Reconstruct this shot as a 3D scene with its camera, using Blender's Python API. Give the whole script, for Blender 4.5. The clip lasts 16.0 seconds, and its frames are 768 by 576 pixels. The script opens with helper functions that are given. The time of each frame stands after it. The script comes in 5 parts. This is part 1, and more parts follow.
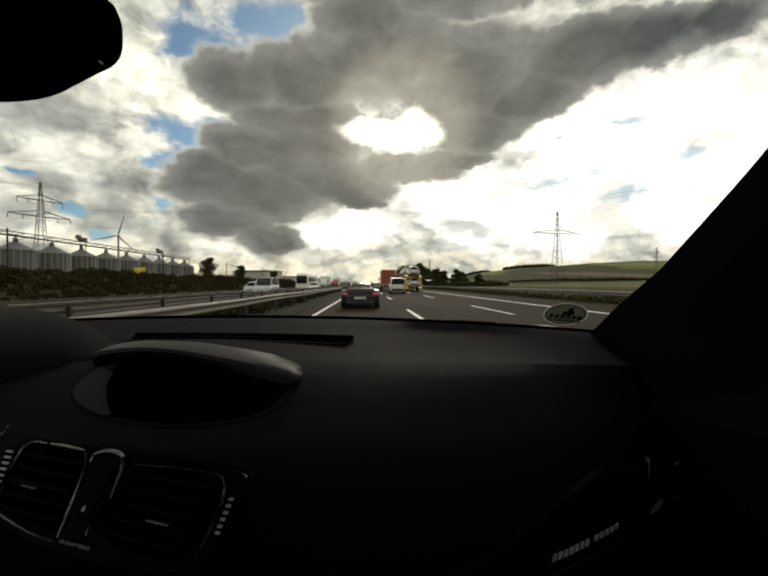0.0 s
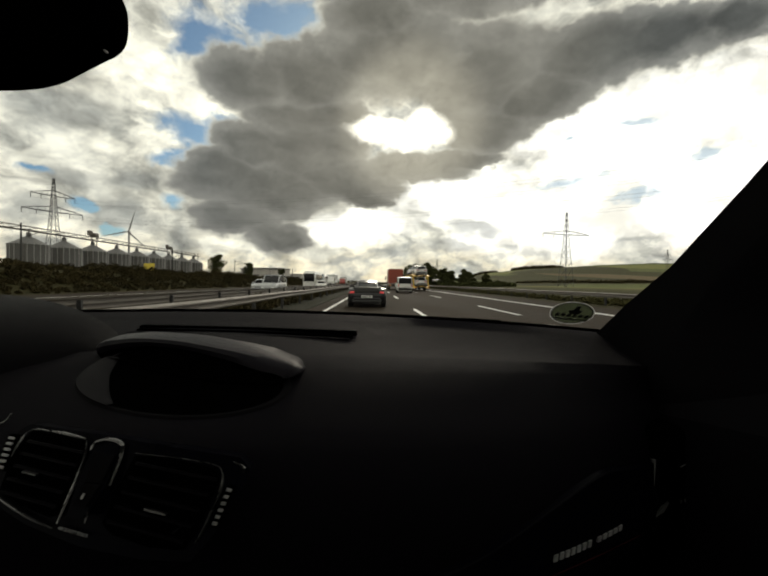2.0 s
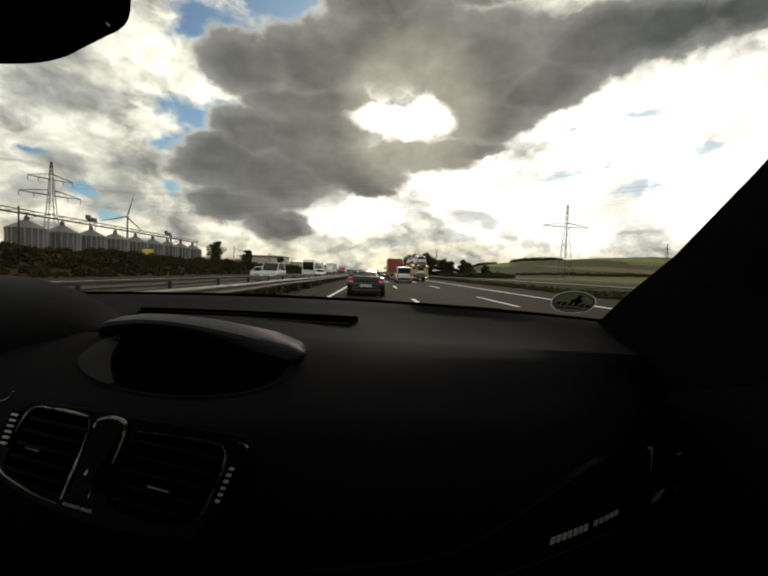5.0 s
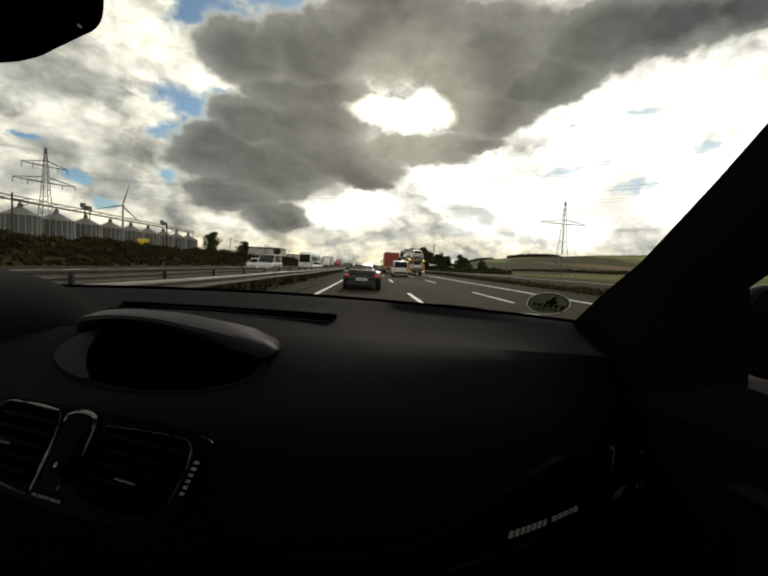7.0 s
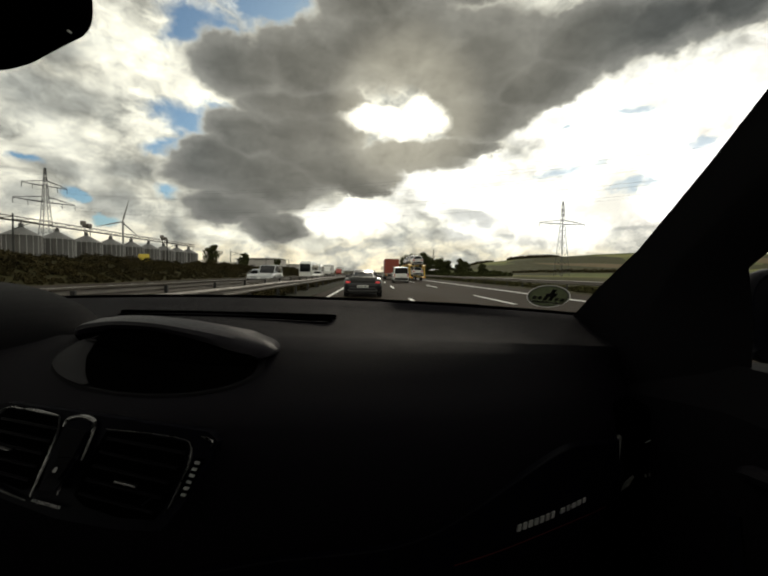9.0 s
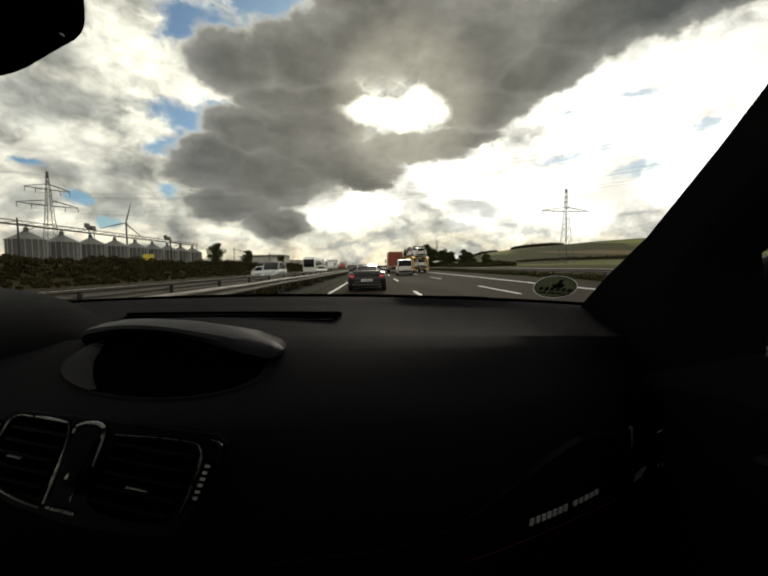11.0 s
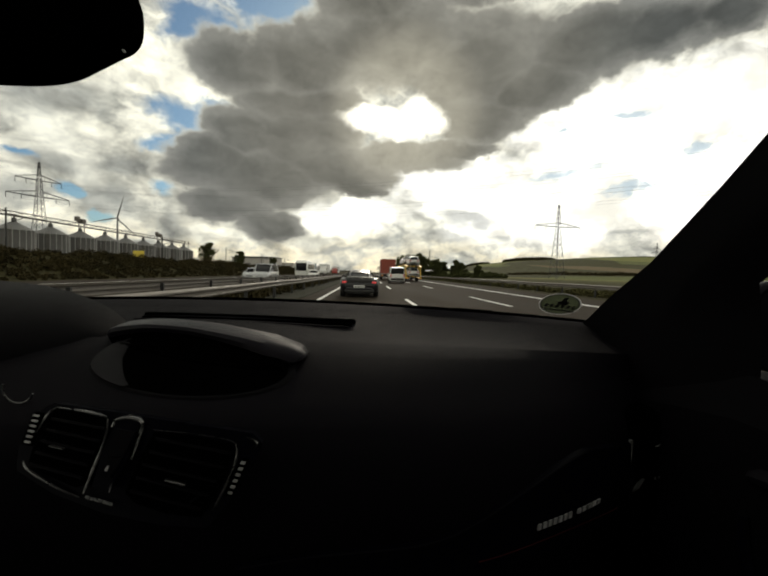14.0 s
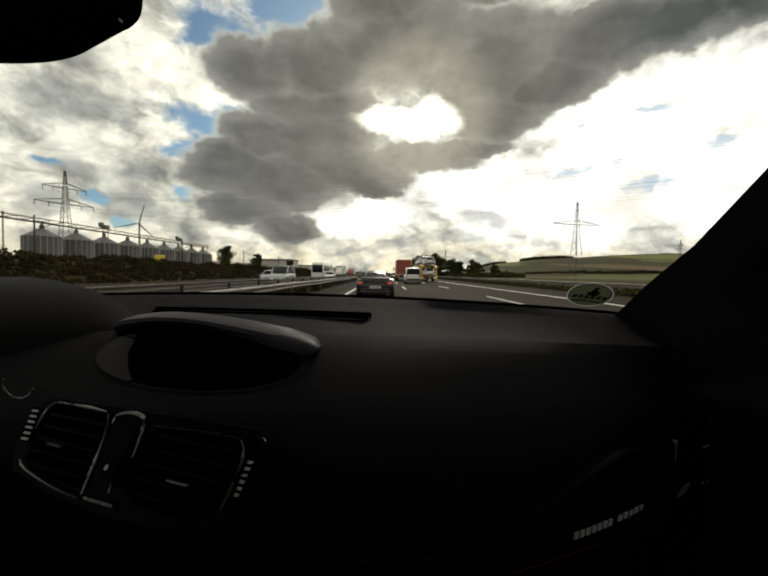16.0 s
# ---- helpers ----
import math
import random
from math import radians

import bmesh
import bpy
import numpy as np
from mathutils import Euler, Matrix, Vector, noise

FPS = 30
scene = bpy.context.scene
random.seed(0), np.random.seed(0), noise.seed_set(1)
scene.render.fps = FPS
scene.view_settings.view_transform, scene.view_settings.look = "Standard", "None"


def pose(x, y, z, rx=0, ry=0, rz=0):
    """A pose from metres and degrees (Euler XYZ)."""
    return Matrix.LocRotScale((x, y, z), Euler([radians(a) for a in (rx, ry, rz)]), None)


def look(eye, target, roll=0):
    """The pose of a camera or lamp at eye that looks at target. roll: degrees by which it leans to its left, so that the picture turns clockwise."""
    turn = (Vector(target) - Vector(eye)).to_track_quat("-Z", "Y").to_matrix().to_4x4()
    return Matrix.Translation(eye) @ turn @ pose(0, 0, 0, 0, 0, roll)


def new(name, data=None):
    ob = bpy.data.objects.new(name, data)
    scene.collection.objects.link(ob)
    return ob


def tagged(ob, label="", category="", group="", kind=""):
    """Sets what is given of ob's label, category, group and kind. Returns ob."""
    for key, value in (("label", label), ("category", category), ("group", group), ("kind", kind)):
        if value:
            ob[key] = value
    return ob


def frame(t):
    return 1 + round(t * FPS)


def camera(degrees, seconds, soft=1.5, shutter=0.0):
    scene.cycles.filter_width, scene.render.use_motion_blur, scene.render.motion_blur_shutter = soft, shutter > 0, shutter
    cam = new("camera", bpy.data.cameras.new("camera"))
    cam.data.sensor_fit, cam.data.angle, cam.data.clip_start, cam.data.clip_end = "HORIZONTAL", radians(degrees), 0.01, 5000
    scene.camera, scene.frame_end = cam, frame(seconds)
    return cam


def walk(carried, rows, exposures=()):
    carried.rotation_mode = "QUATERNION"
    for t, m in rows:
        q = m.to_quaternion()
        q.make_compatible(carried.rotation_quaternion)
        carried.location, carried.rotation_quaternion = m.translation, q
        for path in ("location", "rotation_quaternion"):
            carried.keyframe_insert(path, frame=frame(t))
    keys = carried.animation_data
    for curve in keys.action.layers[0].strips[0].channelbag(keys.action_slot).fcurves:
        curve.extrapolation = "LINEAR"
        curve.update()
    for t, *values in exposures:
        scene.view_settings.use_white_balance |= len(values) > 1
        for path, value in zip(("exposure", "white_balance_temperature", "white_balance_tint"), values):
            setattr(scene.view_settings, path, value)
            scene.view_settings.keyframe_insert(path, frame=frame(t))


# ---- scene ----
cam = camera(88.0, 16.0, soft=2.1)
PATH = [
    (0, (0.076, 0.018, 1.167), (0.161, 2.016, 1.147), -0.1),
    (0.5, (0.08, 0.023, 1.152), (0.103, 2.023, 1.127), -1.6),
    (1, (0.082, 0.028, 1.152), (0.116, 2.028, 1.117), -0.2),
    (1.5, (0.087, 0.031, 1.147), (0.119, 2.03, 1.098), -0.8),
    (2, (0.081, 0.022, 1.161), (0.131, 2.021, 1.136), 0.7),
    (2.5, (0.106, 0.029, 1.144), (0.138, 2.027, 1.074), -2.2),
    (3, (0.098, 0.03, 1.148), (0.122, 2.029, 1.074), -0.8),
    (3.5, (0.108, 0.021, 1.156), (0.183, 2.018, 1.075), 0.7),
    (4, (0.097, 0.022, 1.158), (0.176, 2.019, 1.082), 1.6),
    (4.2, (0.09, 0.024, 1.157), (0.15, 2.021, 1.08), 0.9),
    (6.3, (0.072, 0.022, 1.151), (0.123, 2.02, 1.074), 3.2),
    (6.5, (0.072, 0.023, 1.147), (0.155, 2.02, 1.077), 2.3),
    (7, (0.107, 0.011, 1.165), (0.182, 2.006, 1.057), 2.6),
    (7.5, (0.107, 0.006, 1.164), (0.221, 2.001, 1.092), 3.2),
    (8, (0.111, 0.015, 1.149), (0.169, 2.013, 1.084), 0.2),
    (8.5, (0.109, 0.013, 1.151), (0.178, 2.011, 1.09), 0.8),
    (9, (0.112, 0.012, 1.151), (0.18, 2.01, 1.076), 0.5),
    (9.2, (0.113, 0.016, 1.153), (0.17, 2.013, 1.073), -0.4),
    (11.3, (0.11, 0.018, 1.155), (0.152, 2.015, 1.045), -1.6),
    (11.5, (0.109, 0.019, 1.146), (0.13, 2.017, 1.054), -2.8),
    (12, (0.13, 0.007, 1.169), (0.183, 2.001, 1.025), -0.0),
    (12.5, (0.083, 0.006, 1.167), (0.12, 2.006, 1.123), 0.3),
    (13, (0.078, 0.014, 1.159), (0.062, 2.013, 1.099), -1.8),
    (13.5, (0.075, 0.01, 1.163), (0.117, 2.008, 1.083), 0.1),
    (14, (0.07, -0.008, 1.162), (0.16, 1.989, 1.088), 1.3),
    (14.5, (0.077, -0.014, 1.169), (0.232, 1.979, 1.093), 3.0),
    (15, (0.084, -0.009, 1.163), (0.206, 1.984, 1.062), 1.1),
    (15.5, (0.081, -0.003, 1.15), (0.146, 1.992, 1.031), -0.6),
    (16, (0.070, 0.028, 1.144), (0.080, 2.027, 1.073), 0.6),
]
walk(cam, [(t, look(eye, target, roll)) for t, eye, target, roll in PATH])

# ---------------------------------------------------------------- sky and sun
world = bpy.data.worlds.new("evening sky with broken cloud")
scene.world = world
world.use_nodes = True
W = world.node_tree
W.nodes.clear()


def wmath(op, a, b=None, c=None):
    n = W.nodes.new("ShaderNodeMath")
    n.operation = op
    for i, v in enumerate((a, b, c)):
        if v is None:
            continue
        if isinstance(v, (int, float)):
            n.inputs[i].default_value = v
        else:
            W.links.new(v, n.inputs[i])
    return n.outputs[0]


def wvec(op, a, b=None):
    n = W.nodes.new("ShaderNodeVectorMath")
    n.operation = op
    for i, v in enumerate((a, b)):
        if v is None:
            continue
        if isinstance(v, (tuple, list)):
            n.inputs[i].default_value = v
        else:
            W.links.new(v, n.inputs[i])
    return n.outputs["Value"] if op in ("LENGTH", "DOT_PRODUCT") else n.outputs[0]


def wstep(v, lo, hi, a=0.0, b=1.0):
    n = W.nodes.new("ShaderNodeMapRange")
    n.interpolation_type = "SMOOTHSTEP"
    for i, k in enumerate((lo, hi, a, b)):
        n.inputs[i + 1].default_value = k
    W.links.new(v, n.inputs[0])
    return n.outputs[0]


def wmix(fac, a, b):
    n = W.nodes.new("ShaderNodeMix")
    n.data_type = "RGBA"
    for i, v in ((0, fac), (6, a), (7, b)):
        if isinstance(v, (tuple, list)):
            n.inputs[i].default_value = (*v, 1)
        elif isinstance(v, (int, float)):
            n.inputs[i].default_value = v
        else:
            W.links.new(v, n.inputs[i])
    return n.outputs[2]


def wnoise(vec, scale, detail, rough, colour=False):
    n = W.nodes.new("ShaderNodeTexNoise")
    n.inputs["Scale"].default_value, n.inputs["Detail"].default_value, n.inputs["Roughness"].default_value = scale, detail, rough
    W.links.new(vec, n.inputs["Vector"])
    return n.outputs["Color"] if colour else n.outputs["Fac"]


SUN_AZIMUTH, SUN_HEIGHT = 5.0, 21.4
way = W.nodes.new("ShaderNodeTexCoord").outputs["Generated"]
sep = W.nodes.new("ShaderNodeSeparateXYZ")
W.links.new(way, sep.inputs[0])
azimuth = wmath("MULTIPLY", wmath("ARCTAN2", sep.outputs[0], sep.outputs[1]), 180 / math.pi)
height = wmath("MULTIPLY", wmath("ARCSINE", sep.outputs[2]), 180 / math.pi)
comb = W.nodes.new("ShaderNodeCombineXYZ")
W.links.new(azimuth, comb.inputs[0])
W.links.new(height, comb.inputs[1])
# clouds flatten towards the horizon, so the billows are sampled on a stretched dome
dome = wvec("MULTIPLY", way, (1.0, 1.0, 1.5))


def puffs(vec, scale, detail):
    """Rounded heads like those of heaped cloud: 0 between them, towards 1 at their middle."""
    n = W.nodes.new("ShaderNodeTexVoronoi")
    n.feature, n.normalize = "SMOOTH_F1", True
    n.inputs["Scale"].default_value, n.inputs["Detail"].default_value, n.inputs["Roughness"].default_value, n.inputs["Lacunarity"].default_value = scale, detail, .55, 2.2
    n.inputs["Smoothness"].default_value = .6
    W.links.new(vec, n.inputs["Vector"])
    return wmath("SUBTRACT", 1.0, n.outputs["Distance"])


billow = wnoise(dome, 4.0, 6.0, 0.55, True)
fine = wnoise(dome, 15.0, 7.0, 0.62, True)
bent = wvec("ADD", comb.outputs[0], wvec("MULTIPLY", wvec("SUBTRACT", billow, (.5, .5, .5)), (7, 5.5, 0)))
bent = wvec("ADD", bent, wvec("MULTIPLY", wvec("SUBTRACT", fine, (.5, .5, .5)), (3.2, 2.8, 0)))
rolled = wvec("ADD", dome, wvec("MULTIPLY", wvec("SUBTRACT", billow, (.5, .5, .5)), (.12, .12, .12)))
rolled = wvec("ADD", rolled, wvec("MULTIPLY", wvec("SUBTRACT", fine, (.5, .5, .5)), (.05, .05, .05)))
heads = puffs(rolled, 17.0, 3.0)
grain = wnoise(rolled, 8.0, 9.0, 0.58)
broad = wnoise(dome, 3.0, 5.0, 0.5)


def cloud_field(clouds):
    """How deep a direction lies in a bank of clouds, each given as azimuth, height, half width and half height in degrees."""
    best = None
    for a, e, ra, re in clouds:
        d = wvec("LENGTH", wvec("MULTIPLY", wvec("SUBTRACT", bent, (a, e, 0)), (1 / ra, 1 / re, 0)))
        k = wmath("SUBTRACT", 1.0, d)
        best = k if best is None else wmath("MAXIMUM", best, k)
    return best


UPPER = [(-17.4, 26.1, 7.1, 3.7), (-8.3, 27.4, 10.0, 4.2), (2.7, 29.0, 13.6, 5.1), (13.6, 27.3, 11.2, 5.8), (15.4, 21.4, 6.6, 3.4), (22.1, 23.8, 7.3, 3.3), (28.4, 27.2, 10.0, 3.8), (36.0, 27.0, 7.6, 3.2), (42.5, 26.5, 4.8, 2.3), (-0.2, 33.6, 8.2, 3.3), (12.7, 37.7, 33.3, 4.6)]
MIDDLE = [(-10.5, 22.2, 6.5, 2.6), (-5.5, 22.4, 5.0, 2.2), (-16.1, 17.6, 7.2, 3.3), (-9.5, 17.9, 8.7, 4.4), (-20.9, 14.1, 6.8, 3.5), (-13.5, 12.6, 10.6, 3.8), (-18.5, 9.0, 6.7, 2.5), (-13.4, 6.7, 5.1, 2.3), (-4.0, 14.4, 8.6, 3.4), (5.0, 16.6, 9.0, 1.8), (12.5, 17.6, 5.4, 1.2), (-1.2, 12.2, 4.5, 1.3)]
WISPS = [(14.1, 7.9, 4.2, 1.1), (10.1, 5.4, 5.2, 0.8), (18.8, 5.7, 1.8, 0.5), (1.7, 3.9, 4.2, 0.6), (33.8, 5.4, 2.8, 0.5), (-4.6, 3.5, 3.5, 0.4)]
PUFFS = [(-32.5, 7.7, 3.0, 2.6), (-25.0, 5.1, 2.0, 1.9), (-39.6, 3.8, 2.9, 1.4), (-30.7, 12.4, 3.2, 1.8), (-38.3, 18.1, 5.3, 2.1), (-37.1, 11.7, 2.5, 1.4), (-40.4, 7.8, 1.9, 1.8), (-29.8, 2.7, 3.0, 0.6), (-36.6, 22.3, 2.5, 1.8)]
SUNLIT = [(-28.9, 24.3, 3.1, 3.6), (-27.1, 27.9, 1.8, 1.4), (-22.1, 21.4, 3.2, 0.8), (-28.7, 9.4, 2.2, 2.3), (-20.6, 4.9, 3.6, 1.1), (-8.1, 5.7, 4.1, 1.9), (-32.4, 26.5, 2.4, 1.8), (-30.2, 17.2, 2.0, 1.1), (-34.5, 15.8, 2.2, 0.9)]
BLUE = [(-22.6, 19.0, 6.8, 2.6), (-19.5, 20.6, 4.6, 1.5), (-39.5, 12.3, 1.7, .8), (-35.5, 8.6, 1.7, 1.0), (-26.5, 10.4, 1.9, 1.4), (-33.0, 5.6, 1.8, .8), (-27.9, 15.8, 3.5, 1.3), (-23.3, 29.2, 5.8, 3.2), (-15.5, 32.3, 8.1, 2.8)]
GAPS = [(27.1, 13.9, 5.6, 1.0), (36.6, 10.6, 5.2, 1.0), (33.4, 19.5, 2.6, 0.6), (30.9, 16.9, 2.5, 0.6), (39.6, 14.7, 1.7, 0.8), (26.4, 18.2, 1.2, 0.4)]
OPEN_SKY = [(0.4, 20.9, 4.3, 1.6), (6.3, 21.1, 3.8, 2.0), (3.2, 19.9, 3.8, 1.5)]
BRIGHT = [(31.4, 17.6, 10.1, 5.7), (16.7, 11.8, 12.3, 4.0), (40.8, 19.4, 6.4, 4.1), (26.0, 9.4, 13.9, 4.7), (35.1, 11.1, 12.3, 5.3), (-1.2, 8.2, 6.3, 2.3)]

f_dark = wmath("MAXIMUM", cloud_field(UPPER), cloud_field(MIDDLE))
f_wisp, f_blue, f_sun, f_bright = cloud_field(WISPS), cloud_field(BLUE), cloud_field(OPEN_SKY), cloud_field(BRIGHT)
f_puff, f_lit, f_gap = cloud_field(PUFFS), cloud_field(SUNLIT), cloud_field(GAPS)
ragged = wmath("ADD", wmath("MULTIPLY", wmath("SUBTRACT", grain, 0.5), 1.25), wmath("MULTIPLY", wmath("SUBTRACT", heads, .62), .30))
# light and shade of the heads: the side towards the sun is lit
SUNWARD = (.016, .008, .020)
relief = wmath("MULTIPLY", wmath("SUBTRACT", heads, puffs(wvec("ADD", rolled, SUNWARD), 17.0, 3.0)), .45)
relief = wmath("ADD", relief, wmath("SUBTRACT", grain, wnoise(wvec("ADD", rolled, SUNWARD), 8.0, 9.0, 0.58)))
relief = wmath("ADD", relief, wmath("SUBTRACT", wnoise(dome, 5.0, 5.0, 0.5), wnoise(wvec("ADD", dome, (.03, .02, .045)), 5.0, 5.0, 0.5)))
deep = wmath("MULTIPLY_ADD", ragged, 0.50, f_dark)
m_dark = wstep(deep, -0.17, 0.10)
m_wisp = wmath("MULTIPLY", wstep(wmath("MULTIPLY_ADD", ragged, 1.2, f_wisp), -0.2, 0.6), 0.62)
m_puff = wmath("MULTIPLY", wstep(wmath("MULTIPLY_ADD", ragged, 1.0, f_puff), -0.3, 0.6), 0.75)
m_lit = wstep(wmath("MULTIPLY_ADD", ragged, 1.1, f_lit), -0.4, 0.55)
m_blue = wstep(wmath("MULTIPLY_ADD", ragged, -1.9, f_blue), -0.15, 0.60)
m_gap = wmath("MULTIPLY", wstep(wmath("MULTIPLY_ADD", ragged, -2.6, f_gap), 0.10, 0.8), .75)
m_sun = wstep(wmath("MULTIPLY_ADD", ragged, 0.55, f_sun), -0.36, 0.44)
m_bright = wstep(wmath("MULTIPLY_ADD", ragged, 0.7, f_bright), -0.50, 0.30)

sky = W.nodes.new("ShaderNodeTexSky")
sky.sky_type, sky.sun_disc = "NISHITA", False
sky.sun_elevation, sky.sun_rotation = radians(SUN_HEIGHT), radians(SUN_AZIMUTH)
sky_colour = wvec("MULTIPLY", sky.outputs[0], (.046, .064, .076))
# sunlit high cloud between the dark banks, brightest near the hidden sun
to_sun = wvec("DOT_PRODUCT", way, (math.sin(radians(SUN_AZIMUTH)) * math.cos(radians(SUN_HEIGHT)), math.cos(radians(SUN_AZIMUTH)) * math.cos(radians(SUN_HEIGHT)), math.sin(radians(SUN_HEIGHT))))
glow = wstep(to_sun, 0.86, 1.0)
lit = wmix(wstep(wmath("ADD", wmath("MULTIPLY", grain, .6), wmath("MULTIPLY", heads, .5)), 0.48, 0.74), (.44, .445, .40), (1.02, .98, .82))
lit = wmix(wmath("MULTIPLY", wstep(broad, 0.40, 0.62), 0.45), lit, (.42, .43, .39))
haze = wstep(height, 8.0, 0.5)
lit = wmix(wmath("MULTIPLY", wmath("MULTIPLY", haze, wstep(grain, .35, .6)), 0.9), lit, (.96, .84, .58))
colour = wmix(m_lit, lit, (.98, .95, .80))
colour = wmix(m_puff, colour, (.25, .26, .245))
colour = wmix(m_blue, colour, sky_colour)
colour = wmix(m_bright, colour, wmix(wstep(grain, .3, .6), (1.05, 1.01, .89), (1.5, 1.48, 1.40)))
colour = wmix(m_gap, colour, (.50, .64, .74))
colour = wmix(m_wisp, colour, (.38, .39, .37))
# the banks: a thin lit fringe, then grey, then the heavy middle
fringe = wmix(wstep(deep, -.14, .16), (.86, .83, .70), (.29, .29, .265))
thick = wmath("MULTIPLY_ADD", wmath("SUBTRACT", grain, 0.5), 0.45, f_dark)
dark = wmix(wstep(thick, .0, .62), fringe, (.112, .117, .110))
dark = wmix(wmath("MULTIPLY", wstep(broad, .40, .64), .45), dark, (.225, .222, .20))
dark = wmix(wmath("MULTIPLY", glow, .30), dark, (.38, .345, .265))
dark = wmix(wmath("MULTIPLY", wstep(to_sun, .980, .9990), .50), dark, (.66, .61, .48))
colour = wmix(wmath("MULTIPLY", m_dark, wmath("SUBTRACT", 1.0, m_sun)), colour, dark)
shade = wmath("MULTIPLY_ADD", relief, wmath("MULTIPLY_ADD", m_dark, -1.15, 2.0), 1.0)
shade = wmath("MAXIMUM", wmath("MINIMUM", shade, 1.40), 0.62)
m_plain = wmath("MAXIMUM", m_blue, wmath("MULTIPLY", m_bright, .93))
shade = wmath("ADD", wmath("MULTIPLY", shade, wmath("SUBTRACT", 1.0, m_plain)), m_plain)
colour = wvec("SCALE", colour)
W.links.new(shade, colour.node.inputs["Scale"])
colour = wmix(m_sun, colour, (2.0, 1.9, 1.6))
back = W.nodes.new("ShaderNodeBackground")
W.links.new(colour, back.inputs[0])
back.inputs[1].default_value = 1.0
W.links.new(back.outputs[0], W.nodes.new("ShaderNodeOutputWorld").inputs[0])

lamp = bpy.data.lights.new("sun", "SUN")
lamp.energy, lamp.angle, lamp.color = 0.9, radians(10), (1.0, .90, .74)
sun = new("sun", lamp)
sun.matrix_basis = look((0, 0, 60), (-math.sin(radians(SUN_AZIMUTH)) * math.cos(radians(SUN_HEIGHT)), -math.cos(radians(SUN_AZIMUTH)) * math.cos(radians(SUN_HEIGHT)), 60 - math.sin(radians(SUN_HEIGHT))))

# ---------------------------------------------------------------- small helpers
TAU = 2 * math.pi


def lerp(a, b, k):
    return a + (b - a) * k


def smooth(a, b, v):
    k = min(1.0, max(0.0, (v - a) / (b - a)))
    return k * k * (3 - 2 * k)


def link(name, bm, material, flat=False):
    me = bpy.data.meshes.new(name)
    bmesh.ops.recalc_face_normals(bm, faces=bm.faces[:])
    bm.to_mesh(me)
    bm.free()
    for m in (material if isinstance(material, (list, tuple)) else [material]):
        me.materials.append(m)
    if not flat:
        for p in me.polygons:
            p.use_smooth = True
        me.set_sharp_from_angle(angle=radians(38))
    return me


def part(name, bm, material, parent=None, label="", flat=False):
    ob = new(name, link(name, bm, material, flat))
    if parent is not None:
        ob.parent = parent
    if label:
        ob["label"] = label
    return ob


def thing(name, label, category, group="", kind="", at=None):
    ob = new(name)
    if at is not None:
        ob.matrix_basis = at
    return tagged(ob, label, category, group, kind)


def box(bm, x0, x1, y0, y1, z0, z1, bevel=0.0, m=None):
    r = bmesh.ops.create_cube(bm, size=1.0)
    vs = r["verts"]
    for v in vs:
        v.co = Vector((lerp(x0, x1, v.co.x + .5), lerp(y0, y1, v.co.y + .5), lerp(z0, z1, v.co.z + .5)))
    if bevel:
        es = list({e for v in vs for e in v.link_edges})
        g = bmesh.ops.bevel(bm, geom=es, offset=bevel, segments=2, affect="EDGES", profile=0.5)
        vs = list({v for f in g["faces"] for v in f.verts} | {v for v in vs if v.is_valid})
    if m is not None:
        bmesh.ops.transform(bm, matrix=m, verts=vs)
    return vs


def loft(bm, rings, closed=False, caps=False, mat=0):
    """Faces between rows of points, each row as long as the next."""
    rows = [[bm.verts.new(p) for p in ring] for ring in rings]
    n = len(rows[0])
    for a, b in zip(rows, rows[1:]):
        for i in range(n if closed else n - 1):
            j = (i + 1) % n
            f = bm.faces.new((a[i], a[j], b[j], b[i]))
            f.material_index = mat
    if caps:
        for r in (rows[0], rows[-1]):
            f = bm.faces.new(r)
            f.material_index = mat
    return rows


def tube(bm, pts, r, sides=8, caps=True):
    """A round bar along points; r is a number or one radius a point."""
    pts = [Vector(p) for p in pts]
    rings = []
    for i, p in enumerate(pts):
        d = (pts[min(i + 1, len(pts) - 1)] - pts[max(i - 1, 0)]).normalized()
        u = d.cross(Vector((0, 0, 1)))
        if u.length < 1e-4:
            u = d.cross(Vector((0, 1, 0)))
        u.normalize()
        w = u.cross(d)
        rr = r[i] if isinstance(r, (list, tuple)) else r
        rings.append([p + (u * math.cos(a) + w * math.sin(a)) * rr for a in (TAU * k / sides for k in range(sides))])
    loft(bm, rings, closed=True, caps=caps)


def rounded(w, h, r, n=5):
    """Outline of a rounded rectangle about the origin."""
    out = []
    for cx, cy, a0 in ((w / 2 - r, h / 2 - r, 0), (-w / 2 + r, h / 2 - r, 90), (-w / 2 + r, -h / 2 + r, 180), (w / 2 - r, -h / 2 + r, 270)):
        for k in range(n + 1):
            a = radians(a0 + 90 * k / n)
            out.append((cx + r * math.cos(a), cy + r * math.sin(a)))
    return out


def prism(bm, outline, y0, y1, place):
    """A slab with the outline (u, v), from depth y0 to y1; place maps (u, v, depth) to the world."""
    loft(bm, [[place(u, v, y0) for u, v in outline], [place(u, v, y1) for u, v in outline]], closed=True, caps=True)


